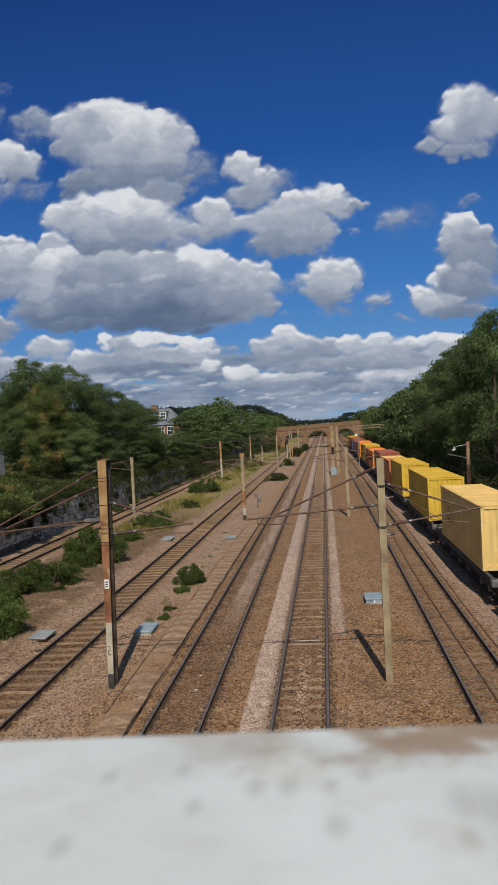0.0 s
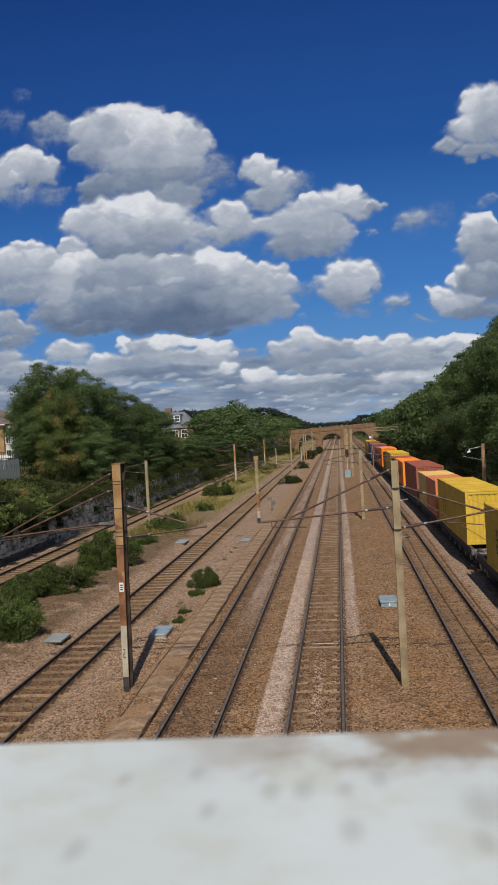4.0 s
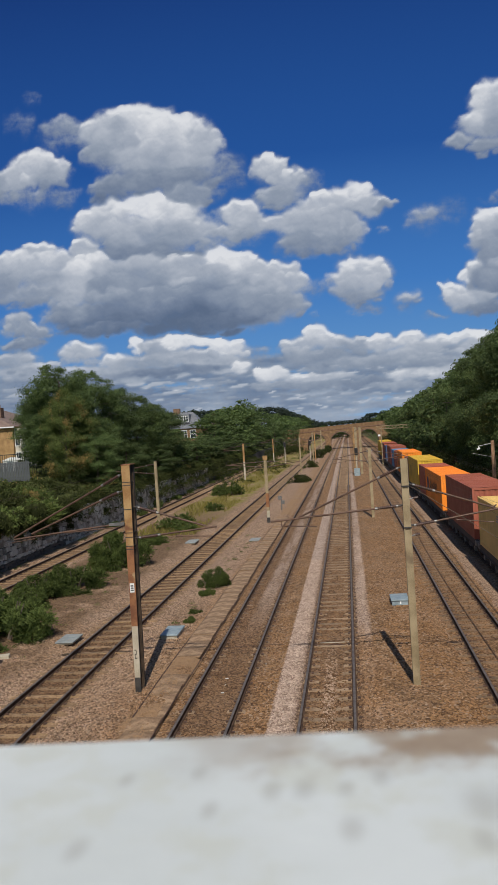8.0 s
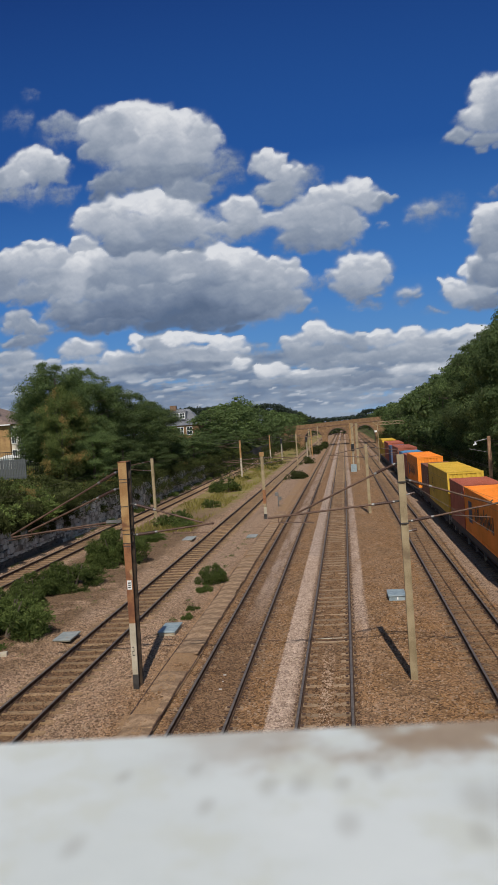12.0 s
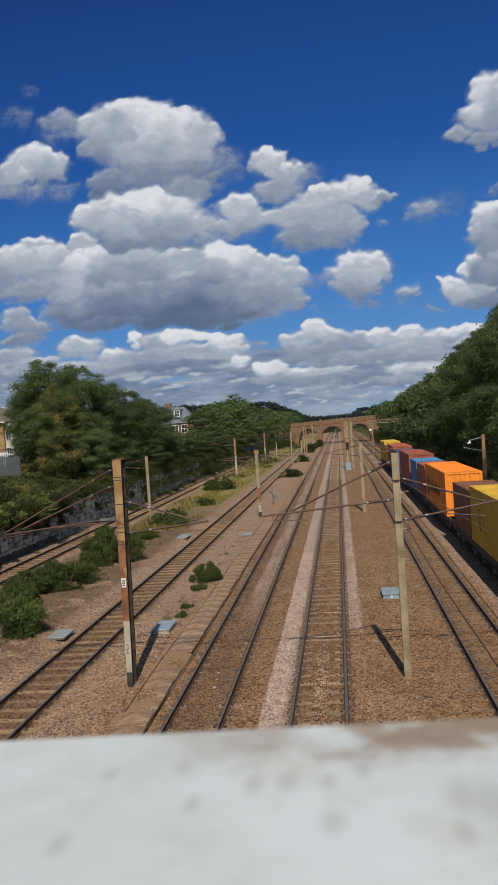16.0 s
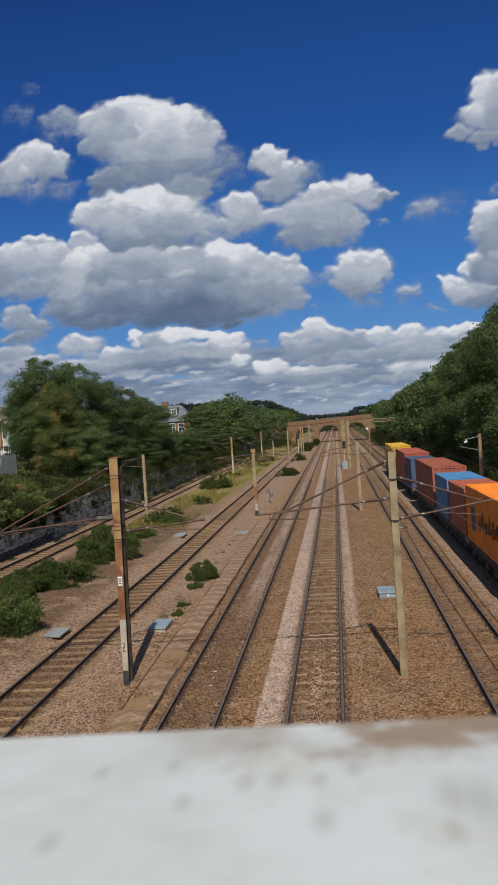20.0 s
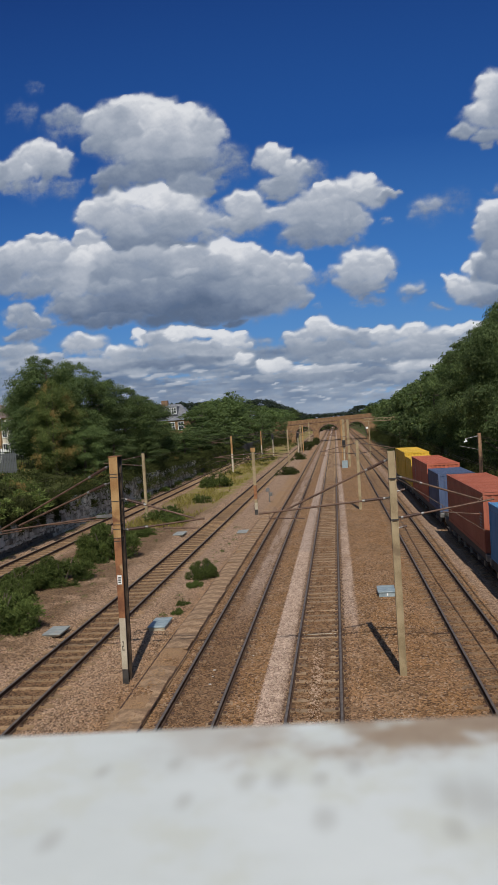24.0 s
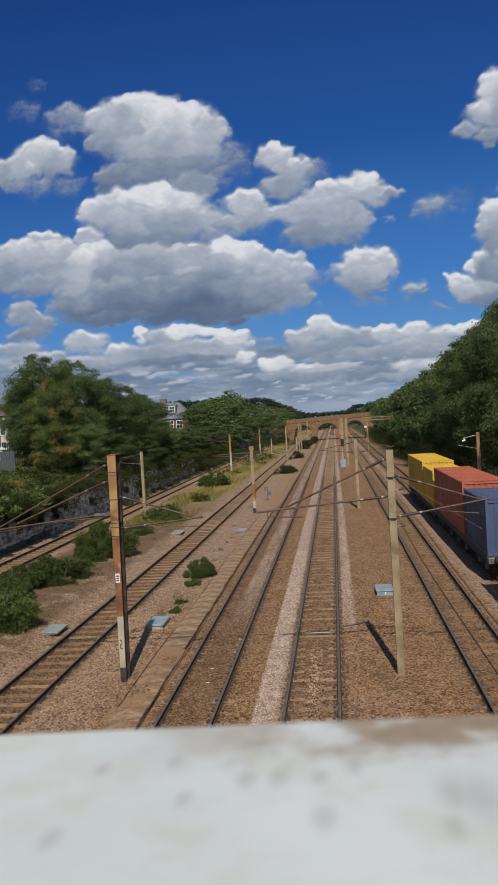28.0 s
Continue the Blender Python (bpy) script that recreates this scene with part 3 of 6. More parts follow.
MORTAR = surface("dark_mortar", (0.035, 0.033, 0.03), (0.085, 0.08, 0.072), 3, 0.95, 0, 30, 0.5)
STONE = wall_stone()
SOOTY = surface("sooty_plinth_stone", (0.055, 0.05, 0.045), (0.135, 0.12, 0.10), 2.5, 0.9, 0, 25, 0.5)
INK = surface("dark_print", (0.055, 0.04, 0.03), (0.11, 0.085, 0.06), 6, 0.7)
BRICK = surface("yellow_stock_brick", (0.15, 0.084, 0.040), (0.265, 0.155, 0.076), 1.5, 0.9, 0, 20, 0.4, (0.16, 0.085, 0.045), 0.58, 0.3)
BRICK_DARK = surface("sooty_brick", (0.12, 0.07, 0.045), (0.22, 0.13, 0.08), 1.5, 0.9, 0, 20, 0.4)
BRICK_YELLOW = surface("london_stock_brick", (0.27, 0.158, 0.066), (0.41, 0.255, 0.112), 1.5, 0.9, 0, 20, 0.4, (0.24, 0.13, 0.06), 0.6)
SLATE = surface("slate", (0.095, 0.10, 0.115), (0.19, 0.195, 0.21), 2, 0.6, 0, 20, 0.3)
TILE = surface("brown_roof", (0.14, 0.095, 0.075), (0.26, 0.185, 0.15), 2, 0.8, 0, 20, 0.3)
STUCCO = surface("cream_stucco", (0.55, 0.50, 0.42), (0.70, 0.65, 0.56), 2, 0.9, 0, 25, 0.2)
BARK = surface("bark", (0.06, 0.045, 0.032), (0.14, 0.11, 0.08), 6, 0.95, 0, 30, 0.8)
TIMBER = surface("brown_timber_post", (0.24, 0.135, 0.08), (0.40, 0.24, 0.14), 3, 0.9, 0, 40, 0.4)
GLASS, _n, _p = blank("window_glass")
_n.put(_p.inputs["Base Color"], (0.03, 0.04, 0.05, 1))
_n.put(_p.inputs["Roughness"], 0.08)
PARAPET = parapet_paint()
for _m, _s in ((RAIL, 0.12), (RAIL_TOP, 0.25)):
    _m.node_tree.nodes["Principled BSDF"].inputs["Specular IOR Level"].default_value = _s
LEAF_A = leaf_material("leaves_green", (0.056, 0.090, 0.040), (0.172, 0.226, 0.092))
LEAF_B = leaf_material("leaves_dark", (0.052, 0.080, 0.037), (0.146, 0.190, 0.084))
LEAF_E = leaf_material("leaves_olive", (0.024, 0.031, 0.012), (0.086, 0.098, 0.036))
# distance haze on the far hills is mixed into this bluish dark leaf colour
LEAF_HAZED = leaf_material("leaves_far_hill", (0.026, 0.038, 0.034), (0.052, 0.068, 0.056))
LEAF_C = leaf_material("leaves_browning", (0.076, 0.108, 0.040), (0.195, 0.235, 0.080), (0.34, 0.235, 0.10))
GRASS = leaf_material("dry_grass", (0.17, 0.15, 0.045), (0.38, 0.32, 0.11))
LEAF_D = leaf_material("bramble_leaves", (0.044, 0.068, 0.022), (0.152, 0.188, 0.060))
PAINTS = {
    "pale_yellow": paint("pale_yellow_paint", (0.70, 0.475, 0.165)),
    "yellow": paint("yellow_paint", (0.60, 0.385, 0.045)),
    "salmon": paint("salmon_red_paint", (0.62, 0.20, 0.09)),
    "brown_red": paint("brown_red_paint", (0.33, 0.100, 0.060)),
    "orange": paint("orange_paint", (0.86, 0.26, 0.03)),
    "red": paint("oxide_red_paint", (0.39, 0.108, 0.062)),
    "brown": paint("brown_paint", (0.22, 0.09, 0.055)),
    "light_blue": paint("light_blue_paint", (0.085, 0.235, 0.43)),
    "blue": paint("dark_blue_paint", (0.066, 0.092, 0.165)),
}


# ---- mesh helpers ----
def box(bm, x0, x1, y0, y1, z0, z1):
    v = [bm.verts.new(c) for c in ((x0, y0, z0), (x1, y0, z0), (x1, y1, z0), (x0, y1, z0), (x0, y0, z1), (x1, y0, z1), (x1, y1, z1), (x0, y1, z1))]
    for f in ((0, 3, 2, 1), (4, 5, 6, 7), (0, 1, 5, 4), (1, 2, 6, 5), (2, 3, 7, 6), (3, 0, 4, 7)):
        bm.faces.new([v[i] for i in f])


def rod(bm, a, b, r, r2=None, sides=8):
    """A round bar from a to b, tapering to r2."""
    a, b = Vector(a), Vector(b)
    m = (b - a).to_track_quat("Z", "Y").to_matrix()
    r2 = r if r2 is None else r2
    ring = [[bm.verts.new(p + m @ Vector((q * math.cos(k * 2 * math.pi / sides), q * math.sin(k * 2 * math.pi / sides), 0))) for k in range(sides)] for p, q in ((a, r), (b, r2))]
    for k in range(sides):
        bm.faces.new((ring[0][k], ring[0][(k + 1) % sides], ring[1][(k + 1) % sides], ring[1][k]))
    bm.faces.new(ring[0][::-1])
    bm.faces.new(ring[1])


def tube(bm, pts, r, sides=5):
    """One continuous round cable through the points."""
    rings = []
    for i, p in enumerate(pts):
        d = Vector(pts[min(i + 1, len(pts) - 1)]) - Vector(pts[max(i - 1, 0)])
        m = d.to_track_quat("Z", "Y").to_matrix()
        rings.append([bm.verts.new(Vector(p) + m @ Vector((r * math.cos(k * 2 * math.pi / sides), r * math.sin(k * 2 * math.pi / sides), 0))) for k in range(sides)])
    for a, b in zip(rings, rings[1:]):
        for k in range(sides):
            bm.faces.new((a[k], a[(k + 1) % sides], b[(k + 1) % sides], b[k]))


def prism(bm, outline, y0, y1):
    """An outline in (x, z) drawn out along y."""
    a = [bm.verts.new((x, y0, z)) for x, z in outline]
    b = [bm.verts.new((x, y1, z)) for x, z in outline]
    n = len(outline)
    for k in range(n):
        bm.faces.new((a[k], a[(k + 1) % n], b[(k + 1) % n], b[k]))
    bm.faces.new(a[::-1])
    bm.faces.new(b)


def part(name, bm, material, parent, label="", bevel=0.0):
    if bevel:
        bmesh.ops.bevel(bm, geom=list(bm.edges), offset=bevel, segments=1, affect="EDGES")
    bmesh.ops.recalc_face_normals(bm, faces=list(bm.faces))
    me = bpy.data.meshes.new(name)
    bm.to_mesh(me)
    bm.free()
    me.materials.append(material)
    ob = new(name, me)
    ob.parent = parent
    return tagged(ob, label)


def boxes(name, material, parent, *dims, label="", bevel=0.0):
    bm = bmesh.new()
    for d in dims:
        box(bm, *d)
    return part(name, bm, material, parent, label, bevel)


def rods(name, material, parent, *ends, label="", sides=8):
    bm = bmesh.new()
    for e in ends:
        rod(bm, *e, sides=sides)
    return part(name, bm, material, parent, label)


def thing(name, label, category, m=None, group="", kind=""):
    ob = tagged(new(name), label, category, group, kind)
    ob.matrix_basis = m or Matrix()
    return ob


def share(ob, parent, x=0, y=0, z=0, rz=0):
    """Another part on the same mesh."""
    o = new(ob.name.split(".")[0], ob.data)
    o.parent = parent
    o.matrix_basis = pose(x, y, z, 0, 0, rz)
    return o


# ---- ground and road bridge underfoot ----
BED_PROFILE = ((-22.0, -0.12), (-21.9, -0.19), (-18.9, -0.19), (-18.3, -0.04), (-12.2, -0.02), (-11.6, -0.19), (-8.75, -0.19), (-8.2, -0.05), (-6.0, -0.05), (-5.75, -0.19), (-3.1, -0.19), (-2.6, -0.10), (-2.0, -0.10), (-1.88, -0.17), (-0.15, -0.17), (0.0, -0.11), (0.4, -0.10), (0.7, -0.06), (2.8, -0.04), (3.2, -0.19), (5.9, -0.19), (6.25, -0.1), (6.55, -0.19), (9.5, -0.2))


def ground_sheet():
    """One sheet across the cutting and out to the horizon."""
    xs = [(-3500, 7.0), (-400, 6.5), (-60, 5.6), (-38, 5.0), (-30, 4.4), (-23.1, 2.6), (-22.95, -0.10), *BED_PROFILE, (10.6, -0.35), (11.6, -0.15), (14, 0.8), (22, 5.0), (40, 6.2), (400, 6.6), (3500, 7.0)]
    ys = [-400, -60, -12, 0, 10] + [20 + 5 * k for k in range(30)] + [180, 220, 270, 340, 450, 700, 1200, 2200, 3700]
    vs = [(x, y, z + (0.006 * math.sin(y * 0.7 + x) if -22 < x < 10 and abs(y) < 170 else 0)) for y in ys for x, z in xs]
    w = len(xs)
    fs = [(j * w + i, j * w + i + 1, (j + 1) * w + i + 1, (j + 1) * w + i) for j in range(len(ys) - 1) for i in range(w - 1)]
    return tagged(link_mesh("ground", vs, fs, BALLAST), "stone ballast and weedy soil of a railway cutting", "ground", kind="structure")


ground_sheet()


def own_bridge():
    p = tagged(new("bridge_parapet"), "white-painted bridge parapet with grime and moss on its edge", "parapet", kind="structure")
    p.matrix_basis = pose(0, 0, 7.9)
    bm = bmesh.new()
    box(bm, -34, 34, -0.16, 0.263, -0.22, 0)
    bmesh.ops.bevel(bm, geom=list(bm.edges), offset=0.006, segments=3, affect="EDGES")
    bmesh.ops.rotate(bm, verts=bm.verts, cent=(0, 0, 0), matrix=Matrix.Rotation(radians(3.75), 3, "Z"))
    c = part("coping", bm, PARAPET, p, "white-painted coping")
    bm = bmesh.new()
    box(bm, -34, 34, -0.12, 0.22, -2.2, -0.22)
    bmesh.ops.rotate(bm, verts=bm.verts, cent=(0, 0, 0), matrix=Matrix.Rotation(radians(3.75), 3, "Z"))
    part("wall", bm, BRICK, p, "brick parapet wall")
    d = tagged(new("bridge_deck"), "plain road deck behind the parapet", "bridge", kind="structure")
    bm = bmesh.new()
    box(bm, -34, 34, -9, -0.12, 6.1, 6.7)
    bmesh.ops.rotate(bm, verts=bm.verts, cent=(0, 0, 0), matrix=Matrix.Rotation(radians(3.75), 3, "Z"))
    part("deck", bm, CONCRETE, d)


own_bridge()


# ---- railway lines ----
def rail_mesh(y0, y1, material, head):
    bm = bmesh.new()
    if head:
        prism(bm, [(-0.037, -0.012), (0.037, -0.012), (0.035, 0.0), (-0.035, 0.0)], y0, y1)
    else:
        prism(bm, [(-0.075, -0.16), (0.075, -0.16), (0.075, -0.145), (0.018, -0.13), (0.018, -0.055), (0.038, -0.045), (0.038, -0.010), (-0.038, -0.010), (-0.038, -0.045), (-0.018, -0.055), (-0.018, -0.13), (-0.075, -0.145)], y0, y1)
    bmesh.ops.recalc_face_normals(bm, faces=list(bm.faces))
    me = bpy.data.meshes.new("rail")
    bm.to_mesh(me)
    bm.free()
    me.materials.append(material)
    return me


RAIL_ME, HEAD_ME = rail_mesh(-30, 700, RAIL, False), rail_mesh(-30, 700, RAIL_TOP, True)


def sleeper_mesh():
    bm = bmesh.new()
    prism(bm, [(-1.27, -0.33), (1.27, -0.33), (1.25, -0.19), (0.95, -0.166), (0.55, -0.166), (0.35, -0.185), (-0.35, -0.185), (-0.55, -0.166), (-0.95, -0.166), (-1.25, -0.19)], -0.125, 0.125)
    for x in (-0.9, -0.61, 0.61, 0.9):
        box(bm, x - 0.045, x + 0.045, -0.045, 0.045, -0.168, -0.125)
    bmesh.ops.recalc_face_normals(bm, faces=list(bm.faces))
    me = bpy.data.meshes.new("sleeper")
    bm.to_mesh(me)
    bm.free()
    me.materials.append(SLEEPER)
    me.materials.append(TUBE)
    for f in me.polygons[len(me.polygons) - 24:]:
        f.material_index = 1
    return me


SLEEPER_ME = sleeper_mesh()
LINES = {"far": -20.4, "slow": -10.15, "fast_up": -4.47, "fast_down": -1.02, "goods_up": 4.54, "goods_down": 8.0}
TRACKS = {}
for key, cx in LINES.items():
    tr = thing("railway_track", "steel rails on concrete sleepers in brown ballast", "railway track", pose(cx, 0, 0), "railway tracks", "structure")
    TRACKS[key] = tr
    for sx in (-0.7525, 0.7525):
        r = new("rail", RAIL_ME)
        r.parent, r.location = tr, (sx, 0, 0)
        h = tagged(new("rail_head", HEAD_ME), "worn bright running surface")
        h.parent, h.location = r, (0, 0, 0)


# ---- masts and overhead line ----
def h_column(name, material, parent, x, y, z0, z1, w, d, label="", t=0.03):
    """Steel column of H section: two flanges and a web."""
    return boxes(name, material, parent, (x - w / 2, x + w / 2, y - d / 2, y - d / 2 + t, z0, z1), (x - w / 2, x + w / 2, y + d / 2 - t, y + d / 2, z0, z1), (x - t / 2, x + t / 2, y - d / 2 + t, y + d / 2 - t, z0, z1), label=label)


def insulator(parent, a, b, n=9, r=0.058):
    a, b = Vector(a), Vector(b)
    bm = bmesh.new()
    rod(bm, a, b, 0.036, sides=8)
    for k in range(n):
        p, q = a.lerp(b, (k + 0.25) / n), a.lerp(b, (k + 0.75) / n)
        rod(bm, p, q, r, 0.045, sides=10)
    return part("insulator", bm, CERAMIC, parent, "ribbed brown ceramic insulator")


def cantilever(parent, mast_x, y, top, low, end_top, end_low, reg, r=0.03):
    """Two hinged tubes with insulators and a registration arm; points are (x, z)."""
    for (x0, z0), (x1, z1) in ((top, end_top), (low, end_low)):
        a, b = Vector((x0, y, z0)), Vector((x1, y, z1))
        d = (b - a).normalized()
        rods("bracket", DARK_STEEL, parent, ((mast_x, y, z0 + 0.02), a + d * 0.12, 0.03))
        insulator(parent, a + d * 0.12, a + d * 0.68)
        rods("cap", GALV, parent, (a + d * 0.68, a + d * 0.76, 0.042))
        rods("cap", GALV, parent, (a + d * 0.06, a + d * 0.12, 0.042))
        rods("tube", TUBE, parent, (a + d * 0.75, b, r))
    (x0, z0), (x1, z1) = reg
    rods("registration_arm", TUBE, parent, ((x0, y, z0), (x1, y, z1), 0.017), ((x0, y, z0), (x0, y, z0 + 0.2), 0.012))
    return parent


def mast_right():
    m = thing("overhead_line_mast", "pale weathered steel mast carrying overhead line arms between two tracks", "mast", pose(0, 24.4, 0), "overhead line masts")
    boxes("column", MAST_R, m, (1.53, 1.56, -0.10, 0.10, -0.4, 6.86), (1.715, 1.745, -0.10, 0.10, -0.4, 6.86), (1.56, 1.715, -0.07, -0.05, -0.4, 6.86))
    boxes("band", DARK_STEEL, m, (1.515, 1.76, -0.115, 0.115, 4.74, 4.78))
    boxes("band", DARK_STEEL, m, (1.515, 1.76, -0.115, 0.115, 6.0, 6.04))
    cantilever(m, 1.6, 0, (1.52, 6.6), (1.45, 5.43), (-1.66, 5.22), (-2.52, 5.13), ((-2.2, 4.98), (-1.1, 4.92)))
    cantilever(m, 1.7, 0, (1.80, 6.07), (1.78, 4.80), (4.25, 5.22), (4.62, 5.24), ((3.1, 4.92), (4.2, 4.80)))
    rods("stay", WIRE, m, ((1.8, 0, 6.0), (4.3, 0, 4.3), 0.009))
    rods("clamp", TUBE, m, ((4.1, 0, 5.16), (4.3, 0, 5.32), 0.02))
    for z in (5.62, 4.50):
        rods("stub_bracket", GALV, m, ((1.745, 0, z), (1.86, 0, z + 0.02), 0.022))
        insulator(m, (1.86, 0, z + 0.02), (2.0, 0, z + 0.04), 3, 0.045)
    return m


def mast_left():
    m = thing("overhead_line_mast", "tall rusty steel mast with peeling pale paint", "mast", pose(0, 24.4, 0), "overhead line masts")

    def taper(z0, z1, y0, y1, inset=0.0):
        """A plate of the column, which narrows towards its foot."""
        bm = bmesh.new()
        box(bm, -7.145 - inset, -6.875 + inset, y0, y1, z0, z1)
        for v in bm.verts:
            if v.co.x > -7.0:
                v.co.x -= 0.014 * (7.16 - v.co.z)
        return bm

    for z0, z1, mat, lab in ((-0.4, 2.05, CONCRETE, "pale painted foot"), (2.05, 4.6, RUSTY, "rust-brown middle"), (4.6, 7.16, OCHRE, "faded yellow-brown top")):
        part("flange", taper(z0, z1, -0.16, -0.11), mat, m, lab)
    part("web", taper(-0.4, 7.14, -0.11, 0.34, -0.09), DARK_STEEL, m, "dark rusted web")
    part("flange", taper(-0.4, 7.14, 0.34, 0.40), DARK_STEEL, m, "dark rusted back flange")
    boxes("tar_band", DARK_STEEL, m, (-7.15, -6.965, -0.167, -0.1605, -0.2, 0.42), label="dark tarred foot")
    for z in (6.62, 6.52, 5.76, 5.02, 4.88, 4.6, 4.5):
        boxes("strap", DARK_STEEL, m, (-7.152, -6.885 - 0.012 * (7 - z), -0.168, 0.408, z - 0.011, z + 0.011))
    boxes("cap_plate", RUSTY, m, (-7.165, -6.86, -0.17, 0.41, 7.16, 7.185))
    num = boxes("mast_plate", WHITE, m, (-7.11, -6.97, -0.175, -0.162, 3.13, 3.42), label="small white enamel plate")
    for z in (3.34, 3.27, 3.20):
        boxes("bar", BLACK, num, (-7.085, -6.995, -0.181, -0.176, z - 0.02, z + 0.02))
    boxes("paint_mark", BLACK, m, (-7.10, -7.04, -0.165, -0.161, 1.28, 1.31), (-7.055, -7.035, -0.165, -0.161, 1.17, 1.28), (-7.10, -7.04, -0.165, -0.161, 1.14, 1.17), (-7.10, -7.08, -0.165, -0.161, 1.05, 1.14), (-7.10, -7.03, -0.165, -0.161, 1.02, 1.05))
    cantilever(m, -7.1, 0, (-7.2, 6.88), (-7.25, 6.34), (-10.9, 5.02), (-10.3, 5.12), ((-10.2, 4.96), (-11.0, 4.86)))
    a = Vector((-7.4, 0, 5.30))
    rods("tube", TUBE, m, (a, (-10.9, 0, 4.96), 0.03), (a + Vector((0, 0, -0.10)), (-9.2, 0, 5.1), 0.02))
    boxes("bracket", GALV, m, (-7.7, -7.2, -0.04, 0.04, 5.25, 5.34))
    cantilever(m, -6.95, 0.2, (-6.84, 5.80), (-6.86, 4.80), (-4.62, 5.08), (-4.27, 5.05), ((-5.6, 4.8), (-4.45, 4.75)))
    for k in range(4):
        rods("cable", WIRE, m, ((-6.93 + 0.014 * k, 0.05 + 0.06 * k, 6.9), (-7.0 + 0.014 * k, 0.05 + 0.06 * k, 0.0), 0.009))
    return m


mast_right()
mast_left()


def plain_mast(x, y, h, w, material, label, left=None, right=None, foot=None):
    m = thing("overhead_line_mast", label, "mast", pose(x, y, 0), "overhead line masts")
    if foot:
        h_column("column", material, m, 0, 0, foot, h, w, w)
        h_column("column", CONCRETE, m, 0, 0, -0.4, foot, w, w, "pale painted foot")
    else:
        h_column("column", material, m, 0, 0, -0.4, h, w, w)
    boxes("cap_plate", DARK_STEEL, m, (-w / 2 - 0.02, w / 2 + 0.02, -w / 2 - 0.02, w / 2 + 0.02, h, h + 0.03))
    for s, reach in ((-1, left), (1, right)):
        if reach:
            cantilever(m, s * w / 2, 0, (s * w / 2, h - 0.25), (s * w / 2, 4.75), (s * reach, 5.15), (s * (reach + 0.4), 5.12), ((s * (reach - 0.8), 4.85), (s * (reach + 0.3), 4.72)))
    return m


PALE = "pale weathered steel mast with overhead line arms beside the track"
BROWN = "rust-brown steel mast with overhead line arms beside the track"
m2 = plain_mast(-7.2, 68, 5.5, 0.24, MAST_R, PALE, 3.0, 2.7, 1.0)
boxes("top_box", OCHRE, m2, (-0.19, 0.19, -0.18, 0.18, 5.4, 5.75), label="rusty box head")
boxes("rust_band", RUSTY, m2, (-0.13, 0.13, -0.13, 0.13, 1.3, 2.5))
boxes("tar_band", DARK_STEEL, m2, (-0.13, 0.13, -0.13, 0.13, -0.3, 0.4))
plain_mast(1.75, 68, 5.9, 0.24, MAST_R, PALE, 2.8, 2.8)
plain_mast(-16.92, 68, 5.85, 0.22, MAST_R, PALE, 3.2)
plain_mast(-17.0, 128, 5.95, 0.26, OCHRE, "rusty steel mast with a white-painted lower half", 3.2, None, 3.0)
plain_mast(1.95, 127, 7.5, 0.36, MAST_R, PALE, 2.9, 2.6)
plain_mast(0.95, 127.5, 7.5, 0.22, OCHRE, BROWN)
plain_mast(-8.75, 144, 6.2, 0.22, MAST_R, PALE, 2.0, 4.0)
plain_mast(-7.9, 190, 6.6, 0.26, OCHRE, BROWN, 2.6, 3.2)
plain_mast(-8.5, 192, 6.6, 0.26, MAST_R, PALE)
plain_mast(2.0, 190, 7.2, 0.34, MAST_R, PALE, 2.8, 2.6)
plain_mast(2.1, 235, 7.2, 0.34, MAST_R, PALE, 2.8, 2.6)
plain_mast(-17.4, 184, 5.8, 0.24, OCHRE, "rusty steel mast with a white-painted lower half", 2.5, None, 2.4)
plain_mast(-24.6, 178, 3.9, 0.2, MAST_R, PALE)
plain_mast(-7.8, 235, 6.8, 0.3, MAST_R, PALE, 2.6, 3.2)

# span wires across the lines
for y, x0, x1, zs in ((144, -8.75, -24.5, (5.4, 5.9)), (184, -17.4, -8.0, (5.2, 5.6)), (190, -7.9, 2.0, (5.3, 6.3)), (235, -7.8, 12.0, (5.4, 6.2))):
    sp = thing("span_wire", "thin dark wires spanning across the tracks between masts", "wire", pose(0, y, 0), "span wires")
    for z in zs:
        bm = bmesh.new()
        tube(bm, [(x0 + (x1 - x0) * k / 8, 0, z - 0.25 * (1 - (k / 4 - 1) ** 2)) for k in range(9)], 0.02, 4)
        part("strand", bm, DARK_STEEL, sp)

